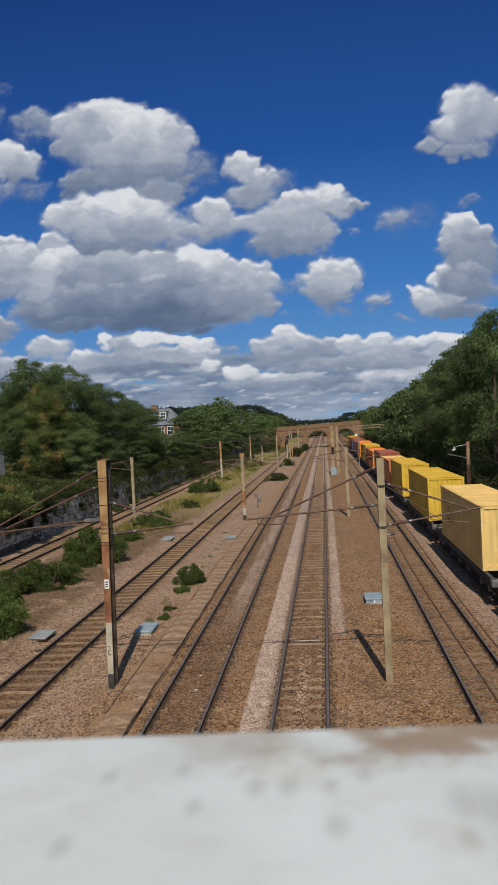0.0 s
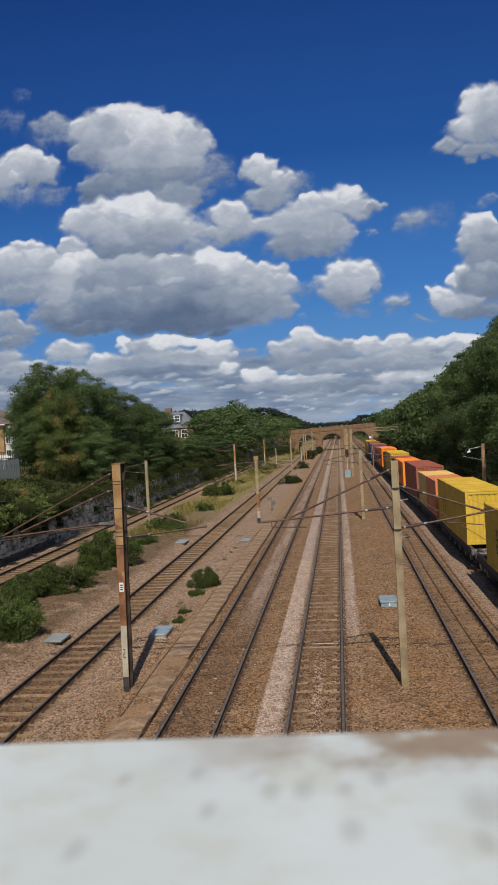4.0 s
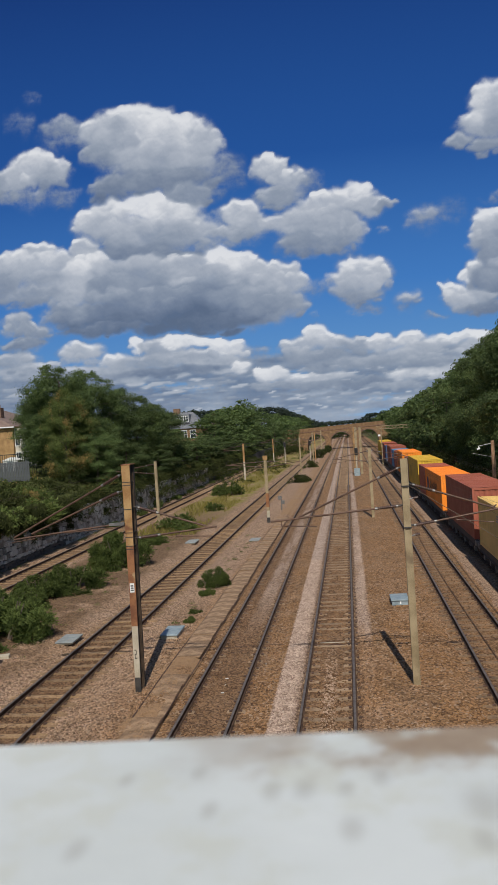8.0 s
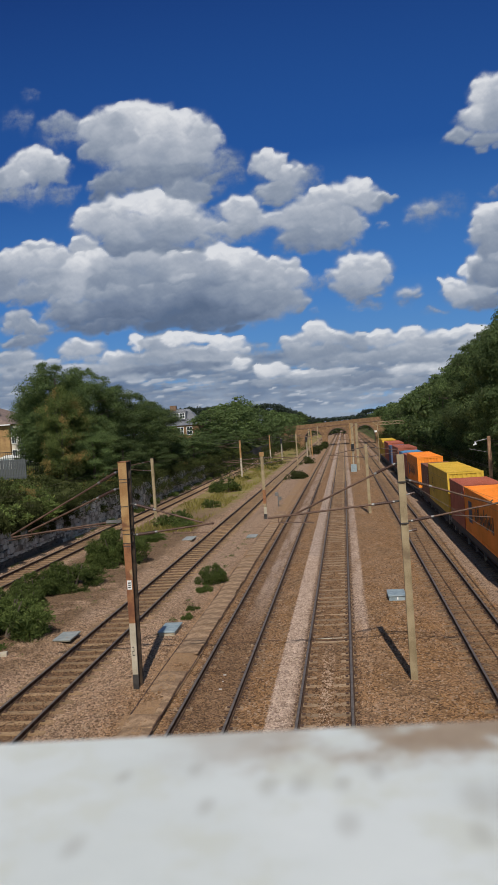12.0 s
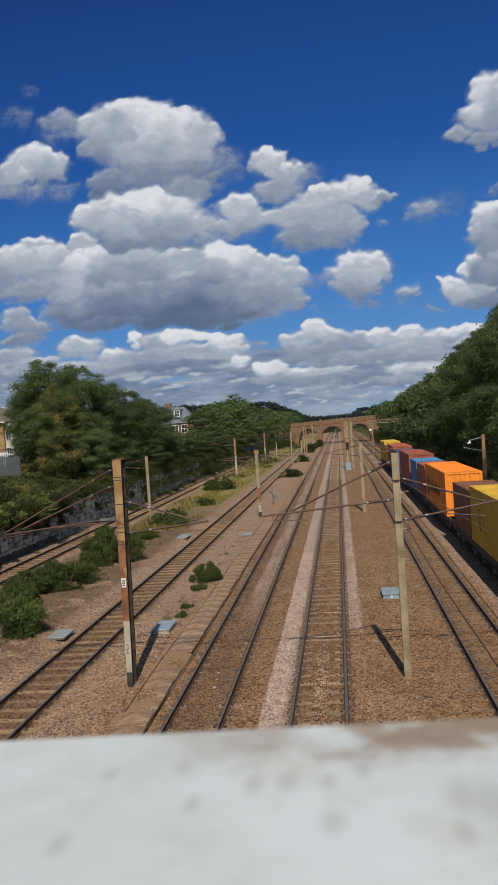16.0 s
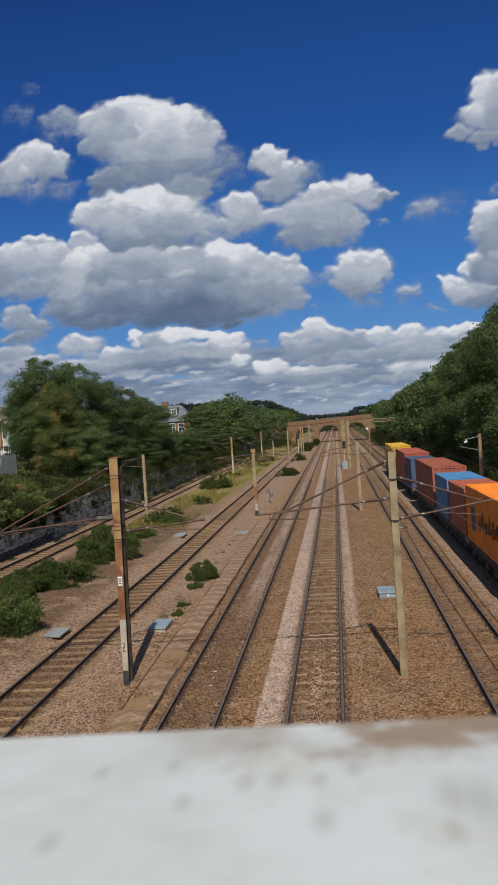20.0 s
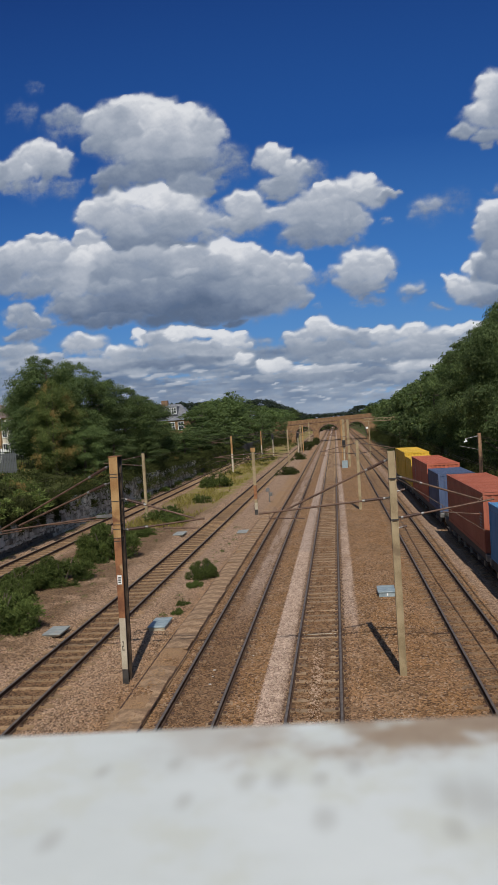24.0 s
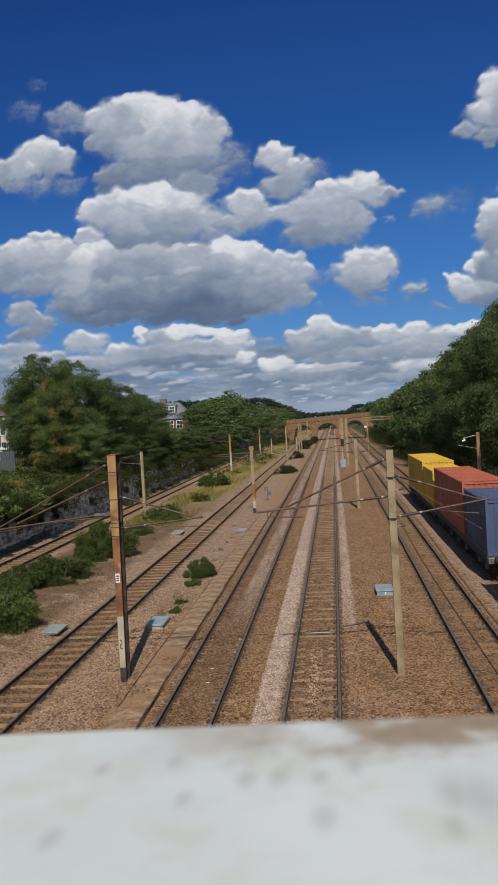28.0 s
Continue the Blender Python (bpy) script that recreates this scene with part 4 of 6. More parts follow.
# wires over each line, with droppers
ROWS = [-28, 24.4, 68, 127.5, 190, 235, 285, 400]
for key, cx in LINES.items():
    w = thing("overhead_wire", "thin dark contact wire hung from a sagging carrier wire", "wire", pose(cx, 0, 0), "overhead wires")
    zc = 4.75
    c, d, mm, run = bmesh.new(), bmesh.new(), bmesh.new(), []
    for i, (a, b) in enumerate(zip(ROWS, ROWS[1:])):
        s = 0.18 if i % 2 else -0.18
        pts = [(s * (1 - 2 * k / 8), a + (b - a) * k / 8, 5.2 - 0.36 * (1 - (2 * k / 8 - 1) ** 2)) for k in range(9)]
        run += pts if not run else pts[1:]
        for p in (pts[1:-1] if a > 0 else ()):
            rod(d, p, (p[0], p[1], zc), 0.003, sides=4)
    if key not in ("far", "slow"):
        run = run[8:]
    tube(mm, run, 0.004, 4)
    tube(c, [(0.18 if i % 2 else -0.18, y, zc) for i, y in enumerate(ROWS) if y > 0 or key in ("far", "slow")], 0.0035, 4)
    part("contact_wire", c, WIRE, w)
    part("carrier_wire", mm, WIRE, w)
    tagged(part("dropper_set", d, WIRE, w), "thin vertical dropper wires", kind="stuff")


# ---- freight train ----
def corrugated(bm, x, y0, y1, z0, z1, axis, pitch=0.278, deep=0.036, out=1):
    """A trapezoid-ribbed sheet; axis 'y': side wall at x, axis 'x': end wall at y = x running over y0..y1."""
    n = max(2, int((y1 - y0) / pitch))
    p = (y1 - y0) / n
    run = []
    for k in range(n):
        for f, dd in ((0.0, 0), (0.25, 0), (0.5, -1), (0.75, -1)):
            run.append((y0 + (k + f) * p, dd * deep * out))
    run.append((y1, 0))
    vs = []
    for s, dd in run:
        q = (x + dd, s) if axis == "y" else (s, x + dd)
        vs.append((bm.verts.new((*q, z0)), bm.verts.new((*q, z1))))
    for a, b in zip(vs, vs[1:]):
        bm.faces.new((a[0], b[0], b[1], a[1]))


def container_meshes(length, height):
    """Meshes of a shipping container, near end at y = 0, base at z = 0."""
    w = 1.219
    made = {}
    bm = bmesh.new()
    for sx in (-w + 0.02, w - 0.02):
        corrugated(bm, sx, 0.12, length - 0.12, 0.16, height - 0.1, "y", deep=0.006, out=1 if sx > 0 else -1)
    made["side_wall"] = bm
    bm = bmesh.new()
    corrugated(bm, 0.03, -w + 0.12, w - 0.12, 0.2, height - 0.12, "x", out=-1)
    made["front_wall"] = bm
    bm = bmesh.new()
    corrugated(bm, length - 0.04, -w + 0.12, w - 0.12, 0.2, height - 0.12, "x", 0.4, out=1)
    made["door"] = bm
    bm = bmesh.new()
    n = int(length / 0.3)
    for k in range(n):
        a, b = 0.1 + (length - 0.2) * k / n, 0.1 + (length - 0.2) * (k + 1) / n
        zs = (height + 0.004, height - 0.014)
        vs = [bm.verts.new(c) for c in ((-w + 0.1, a, zs[0]), (w - 0.1, a, zs[0]), (w - 0.1, a + (b - a) * 0.6, zs[0]), (-w + 0.1, a + (b - a) * 0.6, zs[0]), (-w + 0.1, b, zs[1]), (w - 0.1, b, zs[1]))]
        bm.faces.new(vs[:4])
        bm.faces.new((vs[3], vs[2], vs[5], vs[4]))
        up = [bm.verts.new((x, b, zs[0])) for x in (w - 0.1, -w + 0.1)]
        bm.faces.new((vs[4], vs[5], up[0], up[1]))
    bmesh.ops.remove_doubles(bm, verts=bm.verts, dist=0.001)
    made["roof"] = bm
    bm = bmesh.new()
    for sx in (-1, 1):
        x0, x1 = sorted((sx * w, sx * (w - 0.12)))
        for y0 in (0.0, length - 0.14):
            box(bm, x0, x1, y0, y0 + 0.14, 0.0, height)
            for z in (0.0, height - 0.12):
                box(bm, min(x0, x1) - 0.004, max(x0, x1) + 0.004, y0 - 0.004, y0 + 0.182, z - 0.002, z + 0.124)
        box(bm, x0, x1, 0.14, length - 0.14, 0.0, 0.16)
        box(bm, x0, x1, 0.14, length - 0.14, height - 0.1, height - 0.012)
    for y0 in (0.0, length - 0.12):
        box(bm, -w + 0.12, w - 0.12, y0, y0 + 0.12, 0.0, 0.2)
        box(bm, -w + 0.12, w - 0.12, y0, y0 + 0.12, height - 0.12, height - 0.012)
    made["frame"] = bm
    bm = bmesh.new()
    box(bm, -w + 0.1, w - 0.1, 0.1, length - 0.1, 0.1, 0.14)
    made["floor"] = bm
    bm = bmesh.new()
    for x in (-0.8, -0.28, 0.28, 0.8):
        rod(bm, (x, length + 0.012, 0.12), (x, length + 0.012, height - 0.1), 0.02, sides=6)
    made["lock_bars"] = bm
    out = {}
    for k, b in made.items():
        bmesh.ops.recalc_face_normals(b, faces=list(b.faces))
        me = bpy.data.meshes.new(k)
        b.to_mesh(me)
        b.free()
        out[k] = me
    return out


SIZES = {(40, 1): container_meshes(12.19, 2.896), (40, 0): container_meshes(12.19, 2.591), (20, 0): container_meshes(6.06, 2.591)}
BED = 1.05
TRAIN = []
COLOUR_WORDS = {"pale_yellow": "pale dusty yellow", "yellow": "bright yellow", "salmon": "faded salmon-red", "brown_red": "dark brown-red", "orange": "bright orange", "red": "oxide-red", "brown": "dull brown", "light_blue": "light blue", "blue": "dark blue"}


def lettering(parent, side, y0, z0, sizes, material):
    """Illegible upright lettering as plain bars on a side wall."""
    for k, (dy, dz, w, h) in enumerate(sizes):
        x = side * 1.222
        a, b = sorted((x, x + side * 0.006))
        boxes("lettering", material, parent, (a, b, y0 + dy, y0 + dy + w, z0 + dz, z0 + dz + h))


def container(s0, feet, tall, colour, mark=None):
    c = thing("shipping_container", "%s %s corrugated steel shipping container on a wagon" % (COLOUR_WORDS[colour], "long" if feet == 40 else "short"), "container", pose(8.0, s0, BED), "containers on the train")
    for k, me in SIZES[(feet, tall)].items():
        me = me.copy()
        me.materials.append(DARK_STEEL if k == "floor" else GALV if k == "lock_bars" else PAINTS[colour])
        o = new(k, me)
        o.parent = c
    h = 2.9 if tall else 2.59
    if mark == "tall":
        lettering(c, -1, 9.2, 0.75, [(0.1, 0, 0.12, 0.3), (0, 0.12, 0.42, 0.07), (0.3, 0.28, 0.12, 0.26), (0.05, 0.42, 0.36, 0.07), (0, 0.6, 0.12, 0.24), (0.1, 0.72, 0.4, 0.07), (0.25, 0.88, 0.12, 0.34), (0.05, 1.1, 0.4, 0.07)], INK)
        lettering(c, -1, 8.4, 0.5, [(0, 0.1, 0.07, 1.3)], INK)
    elif mark == "long":
        lettering(c, -1, 3.2, 0.95, [q for k in range(7) for q in ((k * 0.82, 0.12 * (k % 2), 0.16, 0.85 - 0.2 * (k % 3 == 1)), (k * 0.82 + 0.16, 0.1 + 0.25 * (k % 3), 0.3, 0.16), (k * 0.82 + 0.4, 0.1 * (k % 2), 0.14, 0.5))], INK)
        lettering(c, -1, 9.6, 0.7, [(0, 0, 1.1, 1.2)], PAINTS["blue"])
    elif mark == "pale":
        lettering(c, -1, 9.0, 0.7, [(0.1 * (k % 2), 0.26 * k, 0.34, 0.1) for k in range(7)] + [(0.3 * (k % 2), 0.26 * k + 0.1, 0.1, 0.16) for k in range(7)], FADED)
    elif mark == "white":
        lettering(c, -1, 0.5, 1.2, [(0, 0.15 * k, 0.7 - 0.12 * (k % 2), 0.07) for k in range(5)], FADED)
    else:
        lettering(c, -1, 0.35, h - 0.75, [(0, 0.13 * k, 0.6 - 0.1 * (k % 3), 0.06) for k in range(3)], FADED)
    TRAIN.append((c, 8.0, s0, BED))


LOADS = (
    (36.1, 40, 1, "pale_yellow", "tall"), (54.3, 40, 1, "yellow", "tall"), (72.3, 40, 1, "yellow", "tall"), (85.9, 20, 0, "salmon", "white"), (92.1, 20, 0, "pale_yellow", None),
    (100.0, 40, 1, "brown_red", None), (115.1, 40, 0, "orange", "long"), (127.6, 20, 0, "red", None), (134.7, 40, 1, "yellow", "tall"), (147.2, 20, 0, "brown", "white"), (156.8, 40, 1, "orange", "long"),
    (169.5, 20, 0, "red", "white"), (176.2, 20, 0, "light_blue", "white"), (183.6, 40, 1, "brown_red", "white"), (200.0, 20, 0, "blue", None), (206.5, 40, 1, "red", "pale"), (219.6, 20, 0, "yellow", None), (226.0, 40, 1, "yellow", "tall"))
for load in LOADS:
    container(*load)


def wagon(y0, y1):
    """Low flat container wagon on two bogies."""
    g = thing("flat_wagon", "low dark steel container flat wagon on two bogies", "wagon", pose(8.0, y0, 0), "wagons of the train")
    n = y1 - y0
    for sx in (-1.12, 1.12):
        boxes("side_sill", DARK_STEEL, g, (sx - 0.08, sx + 0.08, 0.2, n - 0.2, 0.68, 1.04), (sx - 0.12, sx + 0.12, 0.2, n - 0.2, 0.66, 0.70))
    boxes("deck", DARK_STEEL, g, *[(-1.04, 1.04, y, y + 0.3, 0.82, 0.98) for y in np.linspace(0.3, n - 0.6, int(n / 2.2))])
    boxes("centre_sill", DARK_STEEL, g, (-0.22, 0.22, 0.1, n - 0.1, 0.6, 0.9))
    for y in (0.05, n - 0.45):
        boxes("headstock", GALV, g, (-1.25, 1.25, y, y + 0.4, 0.72, 1.02), bevel=0.02, label="grey end beam")
        for sx in (-0.87, 0.87):
            e = y - 0.35 if y < 1 else y + 0.4
            rods("buffer", DARK_STEEL, g, ((sx, e, 0.98), (sx, e + 0.36, 0.98), 0.12))
    for yb in (2.2, n - 2.2):
        b = boxes("bogie", DARK_STEEL, g, (-1.05, -0.9, yb - 1.3, yb + 1.3, 0.42, 0.62), (0.9, 1.05, yb - 1.3, yb + 1.3, 0.42, 0.62), (-1.0, 1.0, yb - 0.25, yb + 0.25, 0.4, 0.66))
        for yw in (yb - 0.9, yb + 0.9):
            for sx in (-0.78, 0.78):
                rods("wheel", RAIL, b, ((sx - 0.06, yw, 0.42), (sx + 0.06, yw, 0.42), 0.42), sides=20)
            for x0 in (-1.16, 1.02):
                boxes("axle_box", GALV, b, (x0, x0 + 0.14, yw - 0.13, yw + 0.13, 0.3, 0.58))
    for k in range(3):
        y = n * (0.36 + 0.14 * k)
        boxes("hanger", GALV, g, (-1.2, -1.08, y, y + 0.08, 0.25, 0.7), (-1.15, -1.1, y - 0.3, y + 0.4, 0.32, 0.42))
    TRAIN.append((g, 8.0, y0, 0.0))


for ends in ((15.0, 33.0), (34.0, 51.6), (52.4, 69.9), (70.6, 84.9), (85.4, 98.8), (99.4, 113.6), (114.5, 133.9), (134.3, 153.7), (155.0, 169.1), (169.3, 182.6), (183.1, 197.5), (199.6, 219.0), (219.4, 238.7)):
    wagon(*ends)


# ---- vegetation ----
def leaves_mesh(name, seed, clumps, count, size, material, slim=0.0):
    """Leaves as small bent blades gathered in clumps. clumps: centre and radii."""
    rng = np.random.default_rng(seed)
    vs, fs = [], []
    total = sum(r[0] * r[1] + r[1] * r[2] for _, r in clumps)
    allv, base = [], 0
    for c, r in clumps:
        k = max(12, int(count * (r[0] * r[1] + r[1] * r[2]) / total))
        d = rng.normal(size=(k, 3))
        d /= np.linalg.norm(d, axis=1)[:, None]
        d[:, 2] = np.where((d[:, 2] < 0) & (rng.random(k) < 0.6), -d[:, 2], d[:, 2])
        rad = rng.uniform(0.45, 1.15, size=(k, 1)) + (rng.random((k, 1)) < 0.06) * rng.uniform(0.0, 0.45, size=(k, 1))
        p = np.array(c) + d * rad * np.array(r)
        nrm = d * 1.0 + rng.normal(size=(k, 3)) * 0.42 + np.array((0, 0, 0.3))
        nrm /= np.linalg.norm(nrm, axis=1)[:, None]
        a = np.cross(nrm, rng.normal(size=(k, 3)))
        a /= np.linalg.norm(a, axis=1)[:, None] + 1e-9
        if slim:
            a = a * 0.5 + d * 0.8 + np.array((0, 0, -0.15))
            a /= np.linalg.norm(a, axis=1)[:, None]
            nrm = np.cross(a, np.cross(nrm, a))
            nrm /= np.linalg.norm(nrm, axis=1)[:, None] + 1e-9
        b = np.cross(nrm, a) * (1 - slim)
        s = size * rng.uniform(0.6, 1.3, size=(k, 1))
        quad = np.stack((p - a * s, p - b * s * 0.45 - nrm * s * 0.12, p + a * s, p + b * s * 0.45 - nrm * s * 0.12), axis=1)
        allv.append(quad.reshape(-1, 3))
    v = np.concatenate(allv)
    f = np.arange(len(v)).reshape(-1, 4)
    me = bpy.data.meshes.new(name)
    me.from_pydata(v.tolist(), [], f.tolist())
    me.materials.append(material)
    me.update()
    return me


def tree_model(seed, height, spread, material, label, leaf=0.086, count=42000, low=0.12):
    rng = random.Random(seed)
    t = thing("tree", label, "tree", None, "trees along the cutting")
    bm = bmesh.new()
    tips = []
    p, r = Vector((0, 0, -0.3)), 0.028 * height
    for k in range(5):
        q = p + Vector((rng.uniform(-0.3, 0.3), rng.uniform(-0.3, 0.3), height * 0.17))
        rod(bm, p, q, r, r * 0.76, sides=7)
        p, r = q, r * 0.76
        for _ in range(3):
            a = rng.uniform(0, 6.28)
            e = q + Vector((math.cos(a) * spread * rng.uniform(0.4, 0.75), math.sin(a) * spread * rng.uniform(0.4, 0.75), height * (rng.uniform(0.04, 0.16) if k < 3 else rng.uniform(-0.02, 0.04))))
            rod(bm, q, e, r * 0.45, r * 0.14, sides=5)
            tips.append(e)
    part("trunk", bm, BARK, t)
    clumps = []
    for k in range(64):
        z = height * (low + (0.97 - low) * (k + rng.random()) / 64)
        f = z / height
        reach = spread * (0.55 + 0.55 * math.sin(math.pi * min(1, max(0.0, (f - low + 0.12) / (1.1 - low)))) - 0.25 * max(0, f - 0.75) * 4)
        a = rng.uniform(0, 6.28)
        d = reach * math.sqrt(rng.uniform(0.15, 1.0)) * 0.8
        s = spread * rng.uniform(0.16, 0.36) * (1.0 if f < 0.85 else 0.65)
        clumps.append(((math.cos(a) * d, math.sin(a) * d, z - s * 0.3), (s, s, s * rng.uniform(0.55, 0.85))))
    me = leaves_mesh("crown", seed, clumps, count, leaf, material)
    o = new("crown", me)
    o.parent = t
    return t


def bush_model(seed, w, h, material, label, count=8000, leaf=0.055, name="bush"):
    rng = random.Random(seed)
    t = thing(name, label, "bush", None, "bushes")
    bm = bmesh.new()
    for k in range(6):
        a = rng.uniform(0, 6.28)
        rod(bm, (0, 0, -0.25), (math.cos(a) * w * 0.5, math.sin(a) * w * 0.5, h * 0.7), 0.03, 0.01, sides=5)
    part("stem", bm, BARK, t)
    clumps = []
    for k in range(34):
        a, d = rng.uniform(0, 6.28), w * math.sqrt(rng.random()) * 0.9
        s = w * rng.uniform(0.12, 0.30)
        clumps.append(((math.cos(a) * d, math.sin(a) * d, h * rng.uniform(0.1, 0.8) * (1 - 0.5 * d / w)), (s, s, s * 0.75)))
    o = new("crown", leaves_mesh("crown", seed, clumps, count, leaf, material, 0.35))
    o.parent = t
    return t


def plant(model, x, y, z, s, sz=None, rz=0.0):
    """A copy of a plant, scaled."""
    c = copy_thing(model, pose(x, y, z, 0, 0, rz))
    c.scale = (s, s, sz or s)
    return c


rnd = random.Random(7)
GREEN_TREE = "leafy green tree growing on the cutting slope"
KINDS = [tree_model(11 + k, 10.0, 3.6, mat, lab) for k, (mat, lab) in enumerate(((LEAF_A, GREEN_TREE), (LEAF_B, "dark green leafy tree on the cutting slope"), (LEAF_A, GREEN_TREE), (LEAF_B, "dark green leafy tree on the cutting slope"), (LEAF_C, "browning leafy tree with dry orange patches")))]
FAR_KINDS = [tree_model(11 + k, 10.0, 3.6, mat, lab, 0.23, 4500) for k, (mat, lab) in enumerate(((LEAF_A, GREEN_TREE), (LEAF_B, "dark green leafy tree on the cutting slope"), (LEAF_A, GREEN_TREE), (LEAF_B, "dark green leafy tree on the cutting slope"), (LEAF_C, "browning leafy tree with dry orange patches")))]
SHRUBS = [bush_model(31 + k, 1.0, 1.0, mat, lab, count, leaf) for k, (mat, lab, count, leaf) in enumerate(((LEAF_D, "low green bramble bush on the ballast", 15000, 0.040), (LEAF_E, "green leafy bush on the bank", 3600, 0.075), (LEAF_E, "dark green leafy bush on the bank", 3600, 0.075), (LEAF_C, "browning leafy bush on the bank", 3600, 0.075)))]

FAR_SHRUBS = [bush_model(31 + k, 1.0, 1.0, mat, lab, 1300, 0.10) for k, (mat, lab) in enumerate(((LEAF_D, "low green bramble bush on the ballast"), (LEAF_E, "green leafy bush on the bank"), (LEAF_E, "dark green leafy bush on the bank"), (LEAF_C, "browning leafy bush on the bank")))]


UNDERGROWTH = {1: [], 2: [], 3: []}


def shrub(kind, x, y, z, s, sz):
    """A bush of its own near by or between the lines; far cover on the banks is gathered."""
    if kind and y > 62 and not -9 < x < -6:
        for k in range(7):
            a, d = rnd.uniform(0, 6.28), s * 0.8 * math.sqrt(rnd.random())
            c = s * rnd.uniform(0.25, 0.42)
            UNDERGROWTH[kind].append(((x + math.cos(a) * d, y + math.sin(a) * d, z + sz * rnd.uniform(0.15, 0.8) * (1 - 0.4 * d / s)), (c, c, c * 0.8 * min(1.3, sz / s))))
        return None
    return plant((SHRUBS if y < 62 else FAR_SHRUBS)[kind], x, y, z, s, sz, rnd.uniform(0, 360))


def bank_z(x):
    for (x0, z0), (x1, z1) in (((-400, 6.5), (-60, 5.6)), ((-60, 5.6), (-38, 5.0)), ((-38, 5.0), (-30, 4.4)), ((-30, 4.4), (-23.1, 2.6)), ((10.6, -0.35), (11.6, -0.15)), ((11.6, -0.15), (14, 0.8)), ((14, 0.8), (22, 5.0)), ((22, 5.0), (40, 6.2))):
        if x0 <= x <= x1:
            return z0 + (z1 - z0) * (x - x0) / (x1 - x0)
    return 6.0 if abs(x) > 40 else -0.2


def tree_to(kind, x, y, top, width=None):
    """A tree on the bank whose crown reaches up to a height."""
    z = bank_z(x)
    h = top - z
    s = (width or h * 0.42) / 3.6
    return plant((KINDS if y < 112 else FAR_KINDS)[kind], x, y, z, s, h / 10.0, rnd.uniform(0, 360))


# left bank: crown tops follow the skyline
NEAR_TREES = ((-30.0, 80, 16.6, 0, 4.2), (-32.2, 84, 15.4, 1, 4.0), (-28.0, 77, 13.6, 4, 3.0), (-25.8, 79, 9.5, 0, 2.6), (-28.4, 86, 16.2, 2, 4.6), (-28.2, 93, 14.9, 3, 4.6), (-26.6, 98, 13.6, 0, 4.4), (-26.2, 106, 12.6, 1, 4.4), (-36, 94, 14.0, 1, 5.0), (-37, 107, 12.6, 3, 5.0), (-24.2, 98, 7.6, 3, 2.8), (-24.6, 86, 8.0, 1, 2.8))
FAR_TREES = ((-26.6, 114, 10.4, 2, 3.2), (-27, 127, 7.7, 3, 3.4), (-26.5, 137, 7.5, 0, 3.4), (-26.0, 150, 7.8, 1, 3.0), (-27, 160, 12.4, 0, 4.6), (-28, 172, 13.4, 2, 5.4), (-28, 186, 14.2, 0, 5.4), (-24.5, 112, 7.4, 1, 3.0), (-24.4, 126, 7.2, 0, 3.0), (-24.4, 140, 7.0, 1, 3.0), (-24.4, 154, 7.6, 2, 3.0), (-24.2, 168, 8.0, 3, 3.2), (-24.0, 184, 8.0, 0, 3.2))
END_TREES = ((-28, 201, 15.0, 2, 6.0), (-28, 216, 17.0, 1, 5.2), (-27, 232, 15.2, 3, 6.0), (-26, 248, 14.0, 1, 6.0), (-24, 262, 11.5, 0, 5.0), (-21.5, 256, 9.0, 2, 3.6), (-17.6, 264, 9.0, 1, 2.4), (15.5, 262, 10.6, 0, 3.4), (-22, 240, 9.0, 1, 3.4), (-24.0, 200, 8.4, 1, 3.4), (-23.5, 220, 8.6, 2, 3.4))
for x, y, top, kind, w in NEAR_TREES + FAR_TREES + END_TREES:
    tree_to(kind, x, y, top, w)
# unseen bank trees beside and behind the road bridge, added to block western skylight
for k in range(13):
    y = -34 + k * 8.0
    tree_to((0, 1, 2, 3)[k % 4], min(-38.0, -0.50 * y - 13.0) + 0.8 * (k % 3), y + 2.5 * (k % 2), 18.5 - (k % 3), 6.2)
# right bank: a tall dense belt
for k in range(17):
    y = 58 + k * 11.5 + rnd.uniform(-2, 2)
    top = float(np.interp(y, (58, 74, 83, 105, 144, 228, 270), (17.8, 17.5, 16.8, 15.4, 13.7, 12.4, 11.6)))
    tree_to((0, 1, 2, 3)[k % 4], 15.5 + rnd.uniform(-0.6, 0.8), y, top + rnd.uniform(-0.7, 0.4), 4.6)
for k in range(13):
    y = 66 + k * 15 + rnd.uniform(-3, 3)
    tree_to((1, 3)[k % 2], 21 + rnd.uniform(-1, 1.5), y, float(np.interp(y, (66, 105, 150, 206, 270), (20.3, 19.3, 17.7, 15.2, 13.8))), 5.2)
for k in range(46):
    y = 48 + k * 5.0 + rnd.uniform(-1, 1)
    x = 12.6 + rnd.uniform(-0.5, 0.7)
    shrub((1, 2, 2, 1)[k % 4], x, y, bank_z(x), 2.5, rnd.uniform(3.4, 5.2))
